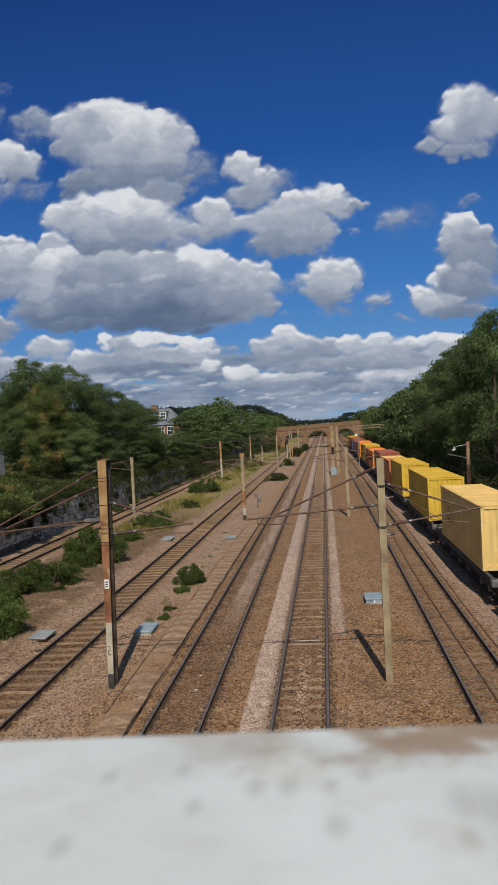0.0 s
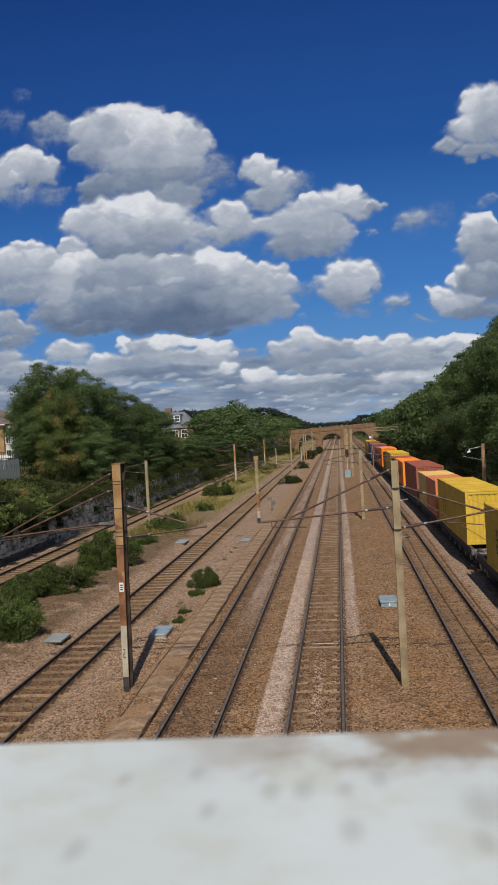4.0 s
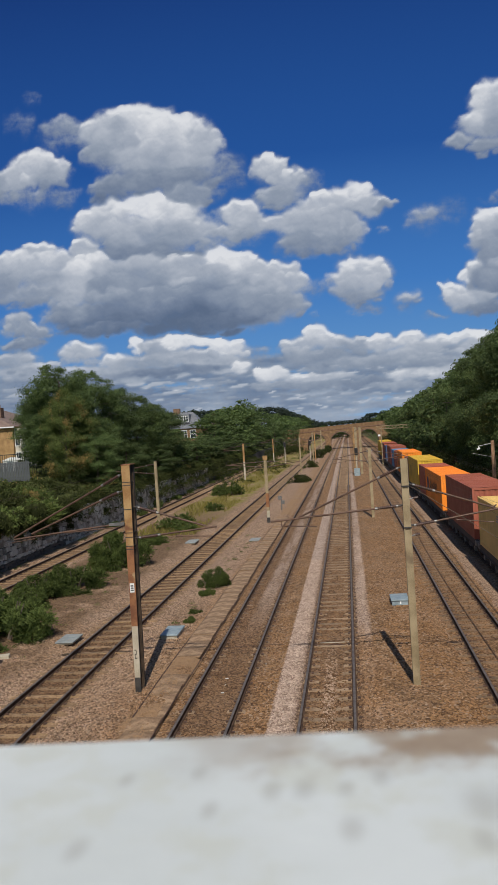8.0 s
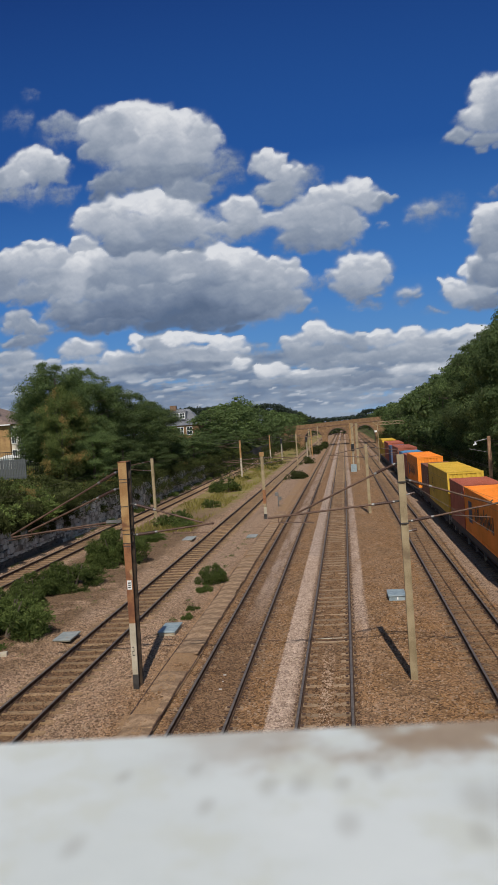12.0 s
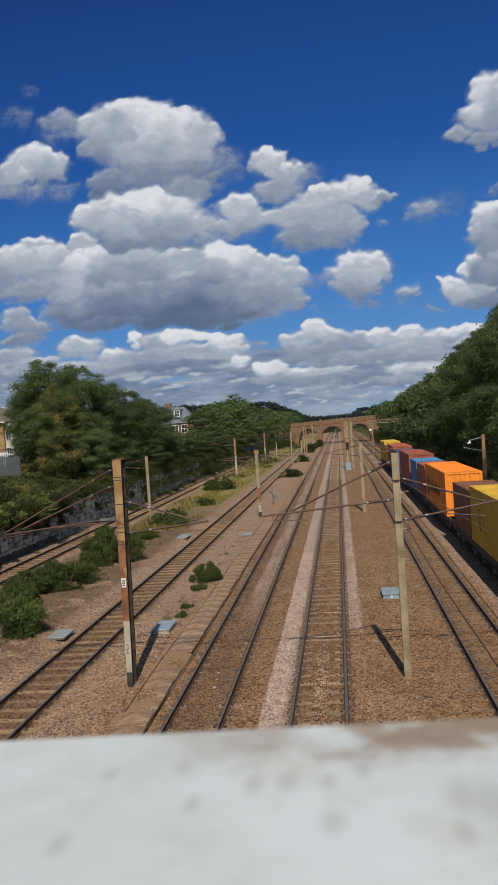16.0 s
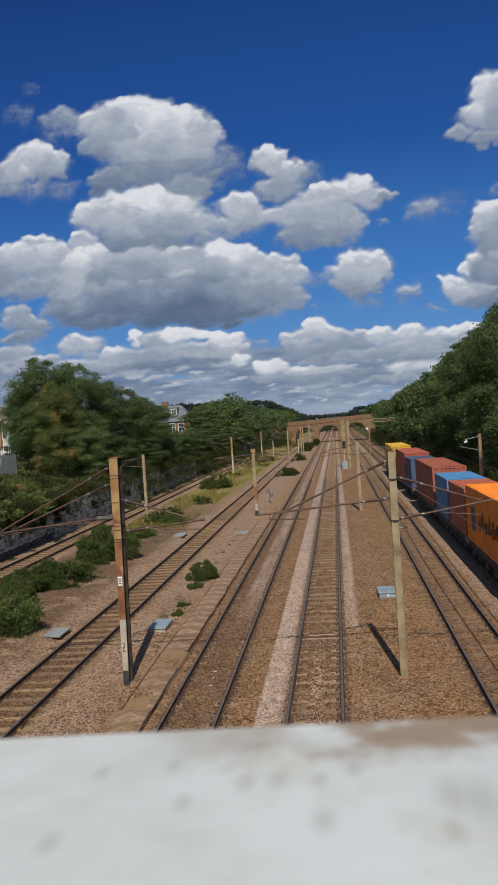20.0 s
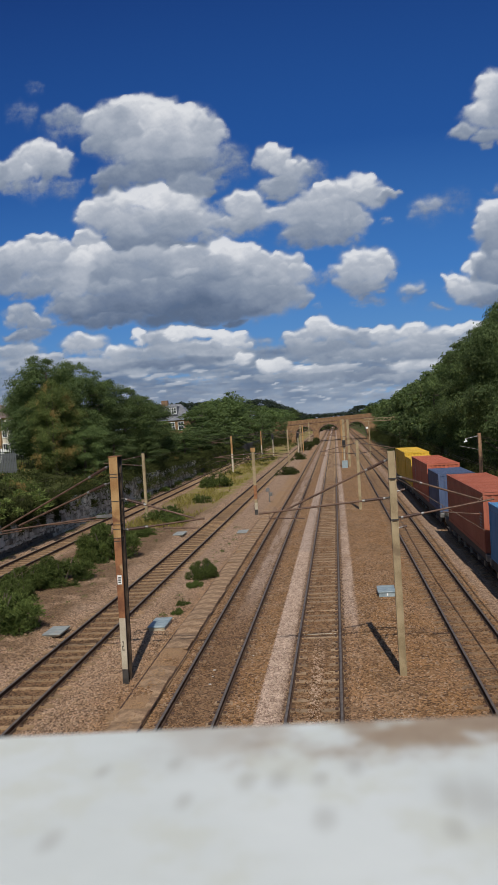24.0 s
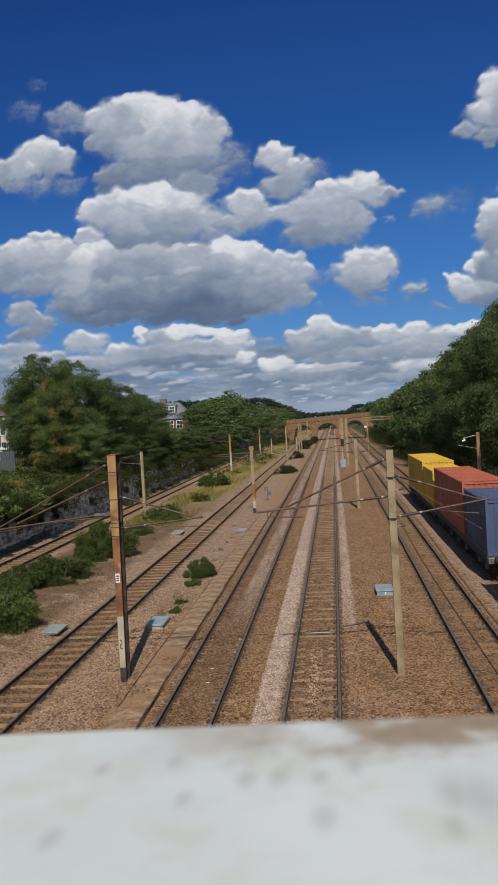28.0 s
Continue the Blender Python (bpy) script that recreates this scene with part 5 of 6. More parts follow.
# bramble cover over the left retaining wall
for k in range(110):
    y = 40 + k * 1.35 + rnd.uniform(-0.6, 0.6)
    x = -23.3 - 4.5 * rnd.random() ** 1.3
    shrub((2, 1, 2, 3, 2)[k % 5], x, y, bank_z(x) - 0.3, rnd.uniform(1.5, 2.3), rnd.uniform(1.2, 1.9))
for k in range(150):
    y = 40 + k * 1.0 + rnd.uniform(-0.5, 0.5)
    shrub((2, 1)[k % 2], -22.85 + rnd.uniform(-0.2, 0.15), y, rnd.uniform(2.1, 2.4) - 0.25 * max(0.0, min(1.0, (y - 46) / 16)), rnd.uniform(0.8, 1.2), rnd.uniform(1.6, 2.1))
    shrub((1, 2)[k % 2], -23.0 + rnd.uniform(-0.2, 0.2), y + 0.5, rnd.uniform(2.2, 2.6), rnd.uniform(0.8, 1.2), rnd.uniform(1.2, 1.7))
    if y > 86:
        shrub((2, 1)[k % 2], -22.5 + rnd.uniform(-0.2, 0.2), y, rnd.uniform(0.5, 1.2), rnd.uniform(0.9, 1.3), rnd.uniform(1.4, 2.0))
for k in range(30):
    shrub((2, 1)[k % 2], -22.62 + rnd.uniform(-0.1, 0.1), rnd.uniform(42, 84), rnd.uniform(0.8, 1.7), rnd.uniform(0.45, 0.8), rnd.uniform(0.9, 1.4))
for k in range(84):
    y = 50 + 22 * rnd.random()
    x = -25.5 - 9.0 * rnd.random()
    shrub((2, 3, 2, 1, 3, 2)[k % 6], x, y, bank_z(x) - 0.15, rnd.uniform(1.1, 1.7), min(2.0, max(0.55, 8.1 - 0.0493 * y - bank_z(x) + rnd.uniform(-0.3, 0.25))))
for k in range(24):
    y = 74 + k * 6.0
    shrub((2, 1)[k % 2], -27.5 + rnd.uniform(-1.5, 1), y, 3.6, 2.8, rnd.uniform(2.4, 3.4))
for k in range(40):
    y = 72 + k * 4.5 + rnd.uniform(-1, 1)
    shrub((0, 1, 0, 2)[k % 4], -22.2 + rnd.uniform(-0.3, 0.3), y, -0.25, rnd.uniform(0.6, 1.0), rnd.uniform(0.6, 1.3))
for k in range(22):
    y = 128 + k * 6 + rnd.uniform(-2, 2)
    shrub((1, 2)[k % 2], rnd.uniform(-22.5, -18.8), y, -0.25, rnd.uniform(1.8, 2.8), rnd.uniform(2.2, 4.0))
for k in range(26):
    x, y = rnd.uniform(-36, -28), rnd.uniform(73.5, 84)
    shrub((3, 2, 3)[k % 3], x, y, bank_z(x) - 0.3, rnd.uniform(1.2, 1.8), rnd.uniform(0.7, 1.1))
for k in range(34):
    shrub((1, 3, 2, 3, 1)[k % 5], rnd.uniform(-19.0, -12.3), rnd.uniform(118, 262), -0.2, rnd.uniform(0.7, 1.5), rnd.uniform(0.7, 1.7))
# brambles at the foot of the far bridge
for k in range(16):
    shrub((1, 2)[k % 2], rnd.uniform(-20, -14.4), rnd.uniform(236, 266), -0.25, rnd.uniform(1.8, 2.6), rnd.uniform(3.2, 5.6))
for k in range(6):
    shrub((2, 1)[k % 2], rnd.uniform(-7.2, -6.1), rnd.uniform(236, 266), -0.25, rnd.uniform(0.8, 1.3), rnd.uniform(1.8, 3.0))
# beyond the far bridge
for k in range(10):
    tree_to(k % 4, -24 - 3 * (k % 3), 290 + 16 * k, 12.5 + rnd.uniform(-1, 2.5), 6.5)
    tree_to((k + 1) % 4, 19 + 3 * (k % 3), 285 + 17 * k, 12.5 + rnd.uniform(-1, 2), 6.5)
for k in range(9):
    tree_to((0, 1, 2, 3)[k % 4], -30 + 7.5 * k, 470 + 12 * (k % 3), 8.2 + rnd.uniform(-1, 0.5), 6.5)
# bushes between the lines
NEAR_BUSHES = ((-7.4, 40.9, 0.85, 1.35, 0), (-7.4, 38.7, 0.45, 0.6, 0), (-7.2, 33.2, 0.28, 0.5, 0), (-7.3, 34.9, 0.34, 0.4, 0), (-14.8, 48.4, 2.0, 2.7, 0), (-15.3, 48.0, 1.4, 1.9, 0), (-14.7, 31.0, 2.0, 2.3, 0), (-16.4, 33.0, 2.0, 2.3, 0), (-13.5, 31.3, 0.8, 1.0, 0), (-15.3, 41.2, 1.7, 1.9, 0), (-16.6, 39.7, 1.6, 1.7, 0), (-16.0, 37.0, 1.1, 1.3, 0), (2.12, 22.8, 0.16, 0.2, 0))
FAR_BUSHES = ((-14.9, 66.5, 1.7, 1.8, 0), (-14.0, 64.5, 1.2, 1.2, 0), (-14.2, 80.5, 1.0, 1.3, 0), (-15.4, 99.5, 2.0, 2.2, 0), (-16.5, 101, 1.6, 1.8, 0), (-7.6, 116, 1.6, 1.6, 1), (-7.0, 118, 1.2, 1.2, 1), (-7.7, 157, 1.5, 1.9, 1), (-7.7, 200, 1.6, 2.6, 1), (-7.5, 222, 1.8, 2.4, 2), (-16.0, 150, 1.8, 2.4, 1), (-17.5, 170, 2.0, 2.6, 2), (-15.2, 58, 1.4, 1.1, 0), (-18.6, 60, 0.8, 1.3, 0))
for x, y, w, h, kind in NEAR_BUSHES + FAR_BUSHES:
    shrub(kind, x, y, -0.2, w, h)
tagged(new("undergrowth", leaves_mesh("undergrowth", 61, UNDERGROWTH[1] + UNDERGROWTH[2], 190000, 0.12, LEAF_E, 0.2)), "dark green undergrowth along the banks", "undergrowth", kind="stuff")
tagged(new("dry_undergrowth", leaves_mesh("dry_undergrowth", 62, UNDERGROWTH[3], 14000, 0.12, LEAF_C, 0.2)), "browning undergrowth on the bank", "undergrowth", kind="stuff")
for m in KINDS + SHRUBS + FAR_KINDS + FAR_SHRUBS:
    for o in (*m.children_recursive, m):
        bpy.data.objects.remove(o)


# ---- far road bridge ----
def far_bridge():
    b = thing("arched_bridge", "old yellow-brick road bridge with three arches over the lines", "bridge", pose(0, 270, 0))
    arches = ((-13.8, -7.2, 1.7), (-6.0, 1.6, 1.7), (3.4, 10.6, 1.7))

    def deck(x):
        return 6.2 + (x + 16) * 0.040

    for y0 in (0.0, 7.0):
        bm = bmesh.new()
        xs = sorted({-42.0, -30.0, 26.0, 40.0, *[a + (c - a) * k / 14 for a, c, _ in arches for k in range(15)]})
        bot = []
        for x in xs:
            z = -0.4
            for a, c, sp in arches:
                if a < x < c:
                    f = (2 * x - a - c) / (c - a)
                    z = sp + (deck((a + c) / 2) - 1.15 - sp) * math.sqrt(max(0, 1 - f * f))
            bot.append(z)
        rows = []
        for x, z in zip(xs, bot):
            rows.append([bm.verts.new((x, y0 + dy, zz)) for dy in (0, 0.6) for zz in (z, deck(x))])
        for p, q in zip(rows, rows[1:]):
            bm.faces.new((p[0], q[0], q[1], p[1]))
            bm.faces.new((p[2], p[3], q[3], q[2]))
            bm.faces.new((p[1], q[1], q[3], p[3]))
            bm.faces.new((p[0], p[2], q[2], q[0]))
        part("spandrel_wall", bm, BRICK, b)
    for a, c, sp in arches:
        bm = bmesh.new()
        ring = []
        for k in range(15):
            f = 2 * k / 14 - 1
            x = a + (c - a) * k / 14
            z = sp + (deck((a + c) / 2) - 1.15 - sp) * math.sqrt(max(0, 1 - f * f))
            ring.append((bm.verts.new((x, 0.5, z)), bm.verts.new((x, 7.1, z)), bm.verts.new((x, 0.5, z + 0.3)), bm.verts.new((x, 7.1, z + 0.3))))
        for p, q in zip(ring, ring[1:]):
            bm.faces.new((p[0], q[0], q[1], p[1]))
            bm.faces.new((p[2], p[3], q[3], q[2]))
        part("arch_vault", bm, BRICK_DARK, b, "sooty brick arch vault")
        # projecting arch ring
        bm = bmesh.new()
        for k in range(14):
            seg = []
            for kk in (k, k + 1):
                f = 2 * kk / 14 - 1
                x = a + (c - a) * kk / 14
                z = sp + (deck((a + c) / 2) - 1.15 - sp) * math.sqrt(max(0, 1 - f * f))
                seg.append((x, z))
            (x0, z0), (x1, z1) = seg
            v = [bm.verts.new(q) for q in ((x0, -0.06, z0), (x1, -0.06, z1), (x1, -0.06, z1 + 0.55), (x0, -0.06, z0 + 0.55), (x0, 0.0, z0), (x1, 0.0, z1), (x1, 0.0, z1 + 0.55), (x0, 0.0, z0 + 0.55))]
            for fc in ((0, 1, 2, 3), (0, 4, 5, 1), (3, 2, 6, 7)):
                bm.faces.new([v[i] for i in fc])
        bmesh.ops.remove_doubles(bm, verts=bm.verts, dist=0.001)
        part("arch_ring", bm, BRICK_DARK, b, "darker brick arch ring")
    for x0, x1 in ((-42, -13.8), (-7.2, -6.0), (1.6, 3.4), (10.6, 40)):
        boxes("pier", BRICK, b, (x0, x1, 0.6, 7.0, -0.4, min(deck(x0), 5.5)))
    bm = bmesh.new()
    for x0, x1 in ((-42, 40),):
        v = [bm.verts.new((x, y, deck(x) + dz)) for x in (x0, x1) for y in (-0.15, 7.75) for dz in (-0.25, 0.05)]
        for fc in ((0, 1, 3, 2), (4, 6, 7, 5), (0, 4, 5, 1), (2, 3, 7, 6), (1, 5, 7, 3), (0, 2, 6, 4)):
            bm.faces.new([v[i] for i in fc])
    part("string_course", bm, BRICK_DARK, b, "dark brick string course")
    for y0 in (0.0, 7.2):
        bm = bmesh.new()
        v = [bm.verts.new((x, y0 + dy, deck(x) + dz)) for x in (-42, 40) for dy in (0, 0.4) for dz in (0.05, 1.2)]
        for fc in ((0, 1, 3, 2), (4, 6, 7, 5), (0, 4, 5, 1), (2, 3, 7, 6), (1, 5, 7, 3), (0, 2, 6, 4)):
            bm.faces.new([v[i] for i in fc])
        part("parapet", bm, BRICK, b, "brick parapet")


far_bridge()


def gantry():
    g = thing("signal_gantry", "grey lattice steel gantry beside the far bridge", "gantry", pose(0, 150, 0))
    bm = bmesh.new()
    for y in (-0.3, 0.3):
        for z in (6.75, 7.3):
            rod(bm, (5.4, y, z), (12.1, y, z), 0.055, sides=5)
        for k in range(10):
            rod(bm, (5.4 + 0.67 * k, y, 6.75 if k % 2 else 7.3), (6.07 + 0.67 * k, y, 7.3 if k % 2 else 6.75), 0.04, sides=4)
    part("boom", bm, MAST_R, g)
    rods("leg", MAST_R, g, ((11.9, 0, 7.3), (11.9, 0, -0.4), 0.09), ((11.0, 0, 6.75), (11.85, 0, 4.7), 0.05))
    rods("leg", MAST_R, g, ((6.27, 0, 6.75), (6.27, 0, -0.3), 0.09))
    boxes("sign", WHITE, g, (5.65, 6.1, -0.36, -0.33, 5.4, 5.75), label="small white sign")


gantry()


def lamp_post():
    p = thing("lamp_post", "brown timber post with a small white lamp and cables", "lamp post", pose(11.6, 66, 0))
    rods("post", TIMBER, p, ((0, 0, -0.4), (0, 0, 5.95), 0.17, 0.14), sides=10)
    rods("arm", GALV, p, ((0, 0, 5.75), (-1.15, 0, 5.55), 0.03), ((0, 0, 4.6), (-1.6, 0, 5.0), 0.02))
    bm = bmesh.new()
    rod(bm, (-1.0, 0, 5.38), (-1.25, 0, 5.30), 0.09, 0.06, sides=10)
    rod(bm, (-1.1, 0, 5.4), (-1.1, 0, 5.56), 0.04, sides=6)
    part("lamp_head", bm, WHITE, p, "white lamp head")
    rods("cable", WIRE, p, ((0, 0, 5.7), (3.5, 6, 5.0), 0.012), ((0, 0, 5.2), (0.9, 0, -0.2), 0.012), ((0, 0, 5.6), (3.5, -20, 4.6), 0.012), ((0, 0, 4.7), (3.5, -20, 3.6), 0.012))


lamp_post()


# ---- lineside boxes ----
LID_GREY = surface("weathered_lid", (0.21, 0.23, 0.225), (0.31, 0.33, 0.32), 4, 0.7, 0.0, 50, 0.2, (0.30, 0.25, 0.19), 0.58)


def trough_box(x, y, w, d, h, rz, label, mat=GREY_LID):
    b = thing("equipment_box", label, "box", pose(x, y, -0.08, 0, 0, rz))
    boxes("body", GREY_LID if h > 0.2 else CONCRETE, b, (-w / 2 + 0.04, w / 2 - 0.04, -d / 2 + 0.04, d / 2 - 0.04, 0, h), bevel=0.01)
    boxes("lid", mat, b, (-w / 2, w / 2, -d / 2, d / 2, h, h + 0.06), bevel=0.012)
    return b


trough_box(-7.5, 31.2, 0.72, 1.45, 0.16, 0, "flat blue-grey lid of a cable pit")
rb = trough_box(1.83, 35.6, 0.78, 1.3, 0.22, 0, "squat blue-grey equipment box with a white label")
boxes("label", WHITE, rb, (0.0, 0.05, -0.622, -0.612, 0.08, 0.20))
trough_box(-11.75, 30.9, 0.75, 1.25, 0.05, 0, "flat grey lid of a cable pit", LID_GREY)
trough_box(-12.0, 58, 0.8, 1.7, 0.05, 0, "flat grey lid of a cable pit", LID_GREY)
trough_box(-7.2, 57.5, 0.75, 1.4, 0.05, 0, "flat grey lid of a cable pit", LID_GREY)
trough_box(-13.4, 27.5, 0.35, 0.5, 0.5, 20, "small pale marker block", CONCRETE)


def far_wall():
    w = tagged(new("retaining_wall"), "grey stone retaining wall under the left bank", "wall", kind="structure")
    boxes("core", MORTAR, w, (-23.2, -22.75, 20, 240, -0.4, 2.45))
    return w


RETAINING = far_wall()


# ---- houses ----
def sash(parent, x, y, z, w, h, axis="y", face=-1):
    """A white sash window on a wall that faces -y (axis y) or +x (axis x)."""
    def lay(a0, a1, d0, d1, z0, z1):
        return (x + a0, x + a1, y + d0, y + d1, z + z0, z + z1) if axis == "y" else (x - d1, x - d0, y + a0, y + a1, z + z0, z + z1)
    wn_ = boxes("window", GLASS, parent, lay(0, w, -0.02, 0.03, 0, h))
    boxes("window_frame", WHITE, wn_, lay(-0.1, 0.0, -0.06, 0.03, -0.1, h + 0.1), lay(w, w + 0.1, -0.06, 0.03, -0.1, h + 0.1), lay(0, w, -0.06, 0.03, h, h + 0.1), lay(0, w, -0.08, 0.03, -0.12, 0.0), lay(0, w, -0.05, 0.0, h * 0.48, h * 0.54), lay(w * 0.47, w * 0.53, -0.045, 0.0, 0, h))


def dormer_house():
    h = thing("house", "brick house with a slate roof and a white dormer window", "house", pose(-38.2, 190, 5))
    boxes("wall", BRICK, h, (-7, 3.2, 0, 9, 0, 4.6))
    bm = bmesh.new()
    v = [bm.verts.new(c) for c in ((-7.4, -0.4, 4.5), (3.8, -0.4, 4.5), (3.8, 9.4, 4.5), (-7.4, 9.4, 4.5), (-3.6, 4.5, 8.6), (0.2, 4.5, 8.6))]
    for f in ((0, 1, 5, 4), (1, 2, 5), (2, 3, 4, 5), (3, 0, 4), (0, 3, 2, 1)):
        bm.faces.new([v[i] for i in f])
    roof = part("roof", bm, SLATE, h)
    boxes("dormer", SLATE, h, (-3.2, 0.0, 0.6, 4.0, 5.8, 8.0), label="slate-hung boxed dormer")
    sash(h, -2.9, 0.58, 6.2, 1.1, 1.3)
    sash(h, -1.4, 0.58, 6.2, 1.1, 1.3)
    sash(h, -2.0, -0.02, 2.2, 1.3, 1.8)
    sash(h, 0.2, -0.02, 2.2, 1.3, 1.8)
    boxes("chimney", BRICK_DARK, roof, (-4.6, -3.0, 4.0, 5.2, 7.2, 9.6))
    n = thing("house", "brick terrace house with a brown tiled roof and chimney", "house", pose(-31.9, 200, 5))
    boxes("wall", BRICK_DARK, n, (-3.6, 2.5, 0, 8, 0, 4.4))
    bm = bmesh.new()
    prism(bm, [(-4.0, 4.3), (3.0, 4.3), (-0.5, 7.0)], -0.3, 8.3)
    part("roof", bm, TILE, n)
    boxes("chimney", BRICK_DARK, n, (-2.6, -1.4, 2.0, 3.2, 5.0, 8.2))
    sash(n, -2.2, -0.02, 2.2, 1.0, 1.7)
    sash(n, 0.4, -0.02, 2.2, 1.0, 1.7)


dormer_house()


def corner_house():
    h = thing("house", "yellow-brick terrace house with a grey roof and white bay windows", "house", pose(-46, 96, 4.5))
    boxes("wall", BRICK_YELLOW, h, (-10, 3.9, 0, 16, 0, 6.0))
    bm = bmesh.new()
    v = [bm.verts.new(c) for c in ((-10.4, -0.4, 5.95), (4.3, -0.4, 5.95), (4.3, 16.4, 5.95), (-10.4, 16.4, 5.95), (-3.5, 5.0, 9.0), (-3.5, 11.5, 9.0))]
    for f in ((0, 1, 4), (1, 2, 5, 4), (2, 3, 5), (3, 0, 4, 5), (0, 3, 2, 1)):
        bm.faces.new([v[i] for i in f])
    roof = part("roof", bm, TILE, h, "weathered grey-brown roof")
    boxes("chimney", BRICK_DARK, roof, (-0.6, 1.0, 3.2, 4.2, 7.0, 8.6))
    for x in (-0.3, 0.2, 0.7):
        rods("chimney_pot", TILE, roof, ((x, 3.7, 8.6), (x, 3.7, 9.0), 0.12))
    boxes("gutter", WHITE, h, (-10.4, 4.3, -0.5, -0.4, 5.80, 5.94))
    # bays of white sashes on the flank
    for y in (0.5, 5.2, 10.0):
        boxes("bay", STUCCO, h, (3.9, 4.7, y, y + 3.0, 0.2, 5.7), label="white-painted bay")
        for z in (0.9, 3.5):
            sash(h, 4.72, y + 0.3, z, 0.95, 1.7, "x")
            sash(h, 4.72, y + 1.7, z, 0.95, 1.7, "x")
            sash(h, 4.0, y - 0.02, z, 0.55, 1.7)
    sash(h, 0.4, -0.02, 2.2, 0.55, 1.9)
    rods("drainpipe", BLACK, h, ((1.9, -0.1, 0), (1.9, -0.1, 5.8), 0.05))
    r = thing("garden_railing", "black iron railing behind the palisade fence", "railing", pose(-36.9, 81, 4.6))
    boxes("rail", BLACK, r, (-3.0, 5.0, -0.02, 0.02, 2.42, 2.5), (-3.0, 5.0, -0.02, 0.02, 1.2, 1.26))
    bar = boxes("bar", BLACK, r, (-0.02, 0.02, -0.02, 0.02, 0.0, 2.48))
    for k in range(1, 33):
        share(bar, r, -3.0 + 0.25 * k)
    bar.location.x = -3.0
    s = thing("garden_shed", "small white-painted garden store by the house", "shed", pose(-39.0, 88, 4.6))
    boxes("wall", WHITE, s, (-1.1, 0.7, 0, 1.6, -0.3, 1.7))
    bm = bmesh.new()
    prism(bm, [(-1.25, 1.68), (0.85, 1.68), (-0.2, 2.05)], -0.1, 1.7)
    part("roof", bm, WHITE, s)
    boxes("door", GREY_LID, s, (-0.55, 0.15, -0.03, -0.004, 0.0, 1.6), label="grey door")


corner_house()


def palisade():
    f = thing("palisade_fence", "grey steel palisade fence at the top of the bank", "fence", pose(-31.9, 72, 4.4, 0, 0, 0))
    pale = boxes("pale", FENCE, f, (-0.069, 0.069, -0.01, 0.01, 0.05, 2.05))
    for k in range(1, 40):
        share(pale, f, k * 0.16 - 4.6)
    pale.location.x = -4.6
    boxes("rail", FENCE, f, (-4.7, 1.9, 0.01, 0.05, 0.45, 0.51))
    boxes("rail", FENCE, f, (-4.7, 1.9, 0.01, 0.05, 1.85, 1.91))
    post = boxes("post", FENCE, f, (-0.05, 0.05, 0.05, 0.15, -0.3, 2.2))
    for k in (1, 2):
        share(post, f, -4.6 + 3 * k)
    post.location.x = -4.6


palisade()


# ---- far wooded hills ----
def far_woods():
    r = random.Random(9)
    clumps = []
    for k in range(150):
        x = -330 + k * 3.6
        top = float(np.interp(x, (-330, -130, -84, -66, -56, -46, -29, -24, -7, 13, 18, 25, 36, 120, 210), (24, 29, 27, 27.3, 26.4, 21.5, 13.2, 11.4, 11.3, 12.0, 16.0, 17.2, 16, 20, 24)))
        s = r.uniform(2.4, 4.5)
        clumps.append(((x, r.uniform(-20, 25), top - s * 0.75), (s, s, s * 0.8)))
        clumps.append(((x + 1.5, r.uniform(-20, 25), top - s - 4), (s * 1.3, s, s)))
    ob = new("far_woods", leaves_mesh("far_woods", 77, clumps, 52000, 1.1, LEAF_HAZED))
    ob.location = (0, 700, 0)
    tagged(ob, "wooded hills on the horizon, coloured dark and bluish for haze", "woods", kind="stuff")


far_woods()


# ---- colour-light signals ----
def signal(x, y, h, heads=1, label="black colour-light signal on a pale post"):
    g = thing("railway_signal", label, "signal", pose(x, y, -0.2), "railway signals")
    rods("post", CONCRETE, g, ((0, 0, 0), (0, 0, h), 0.09), sides=8)
    for k in range(heads):
        hd = boxes("signal_head", BLACK, g, (-0.26, 0.26, -0.22, -0.08, h - 1.25 - 1.2 * k, h - 0.1 - 1.2 * k), bevel=0.03)
        for j in range(3):
            rods("hood", BLACK, hd, ((0, -0.2, h - 0.32 - 0.34 * j - 1.2 * k), (0, -0.42, h - 0.34 - 0.34 * j - 1.2 * k), 0.11))
    bm = bmesh.new()
    for sx in (-0.16, 0.16):
        rod(bm, (sx, 0.4, 0), (sx, 0.25, h - 0.4), 0.02, sides=5)
    for j in range(int(h / 0.4)):
        rod(bm, (-0.16, 0.4 - 0.15 * j * 0.4 / h, 0.2 + j * 0.4), (0.16, 0.4 - 0.15 * j * 0.4 / h, 0.2 + j * 0.4), 0.014, sides=4)
    part("ladder", bm, GALV, g)
    return g


signal(-14.3, 179, 5.2)
signal(-9.1, 190, 5.0)
sg = signal(1.15, 124, 4.6)
boxes("cabinet", GREY_LID, sg, (-0.45, 0.45, -0.3, 0.3, 0.0, 1.3), label="blue-grey cabinet", bevel=0.02)
low = thing("ground_signal", "small pale ground signal with two short heads", "signal", pose(-6.9, 78, -0.2), "railway signals")
rods("post", GALV, low, ((0, 0, 0), (0, 0, 1.5), 0.05))
boxes("signal_head", GALV, low, (-0.3, 0.05, -0.15, 0.05, 1.2, 1.55), bevel=0.02)
boxes("signal_head", GALV, low, (0.05, 0.32, -0.15, 0.05, 0.75, 1.1), bevel=0.02)


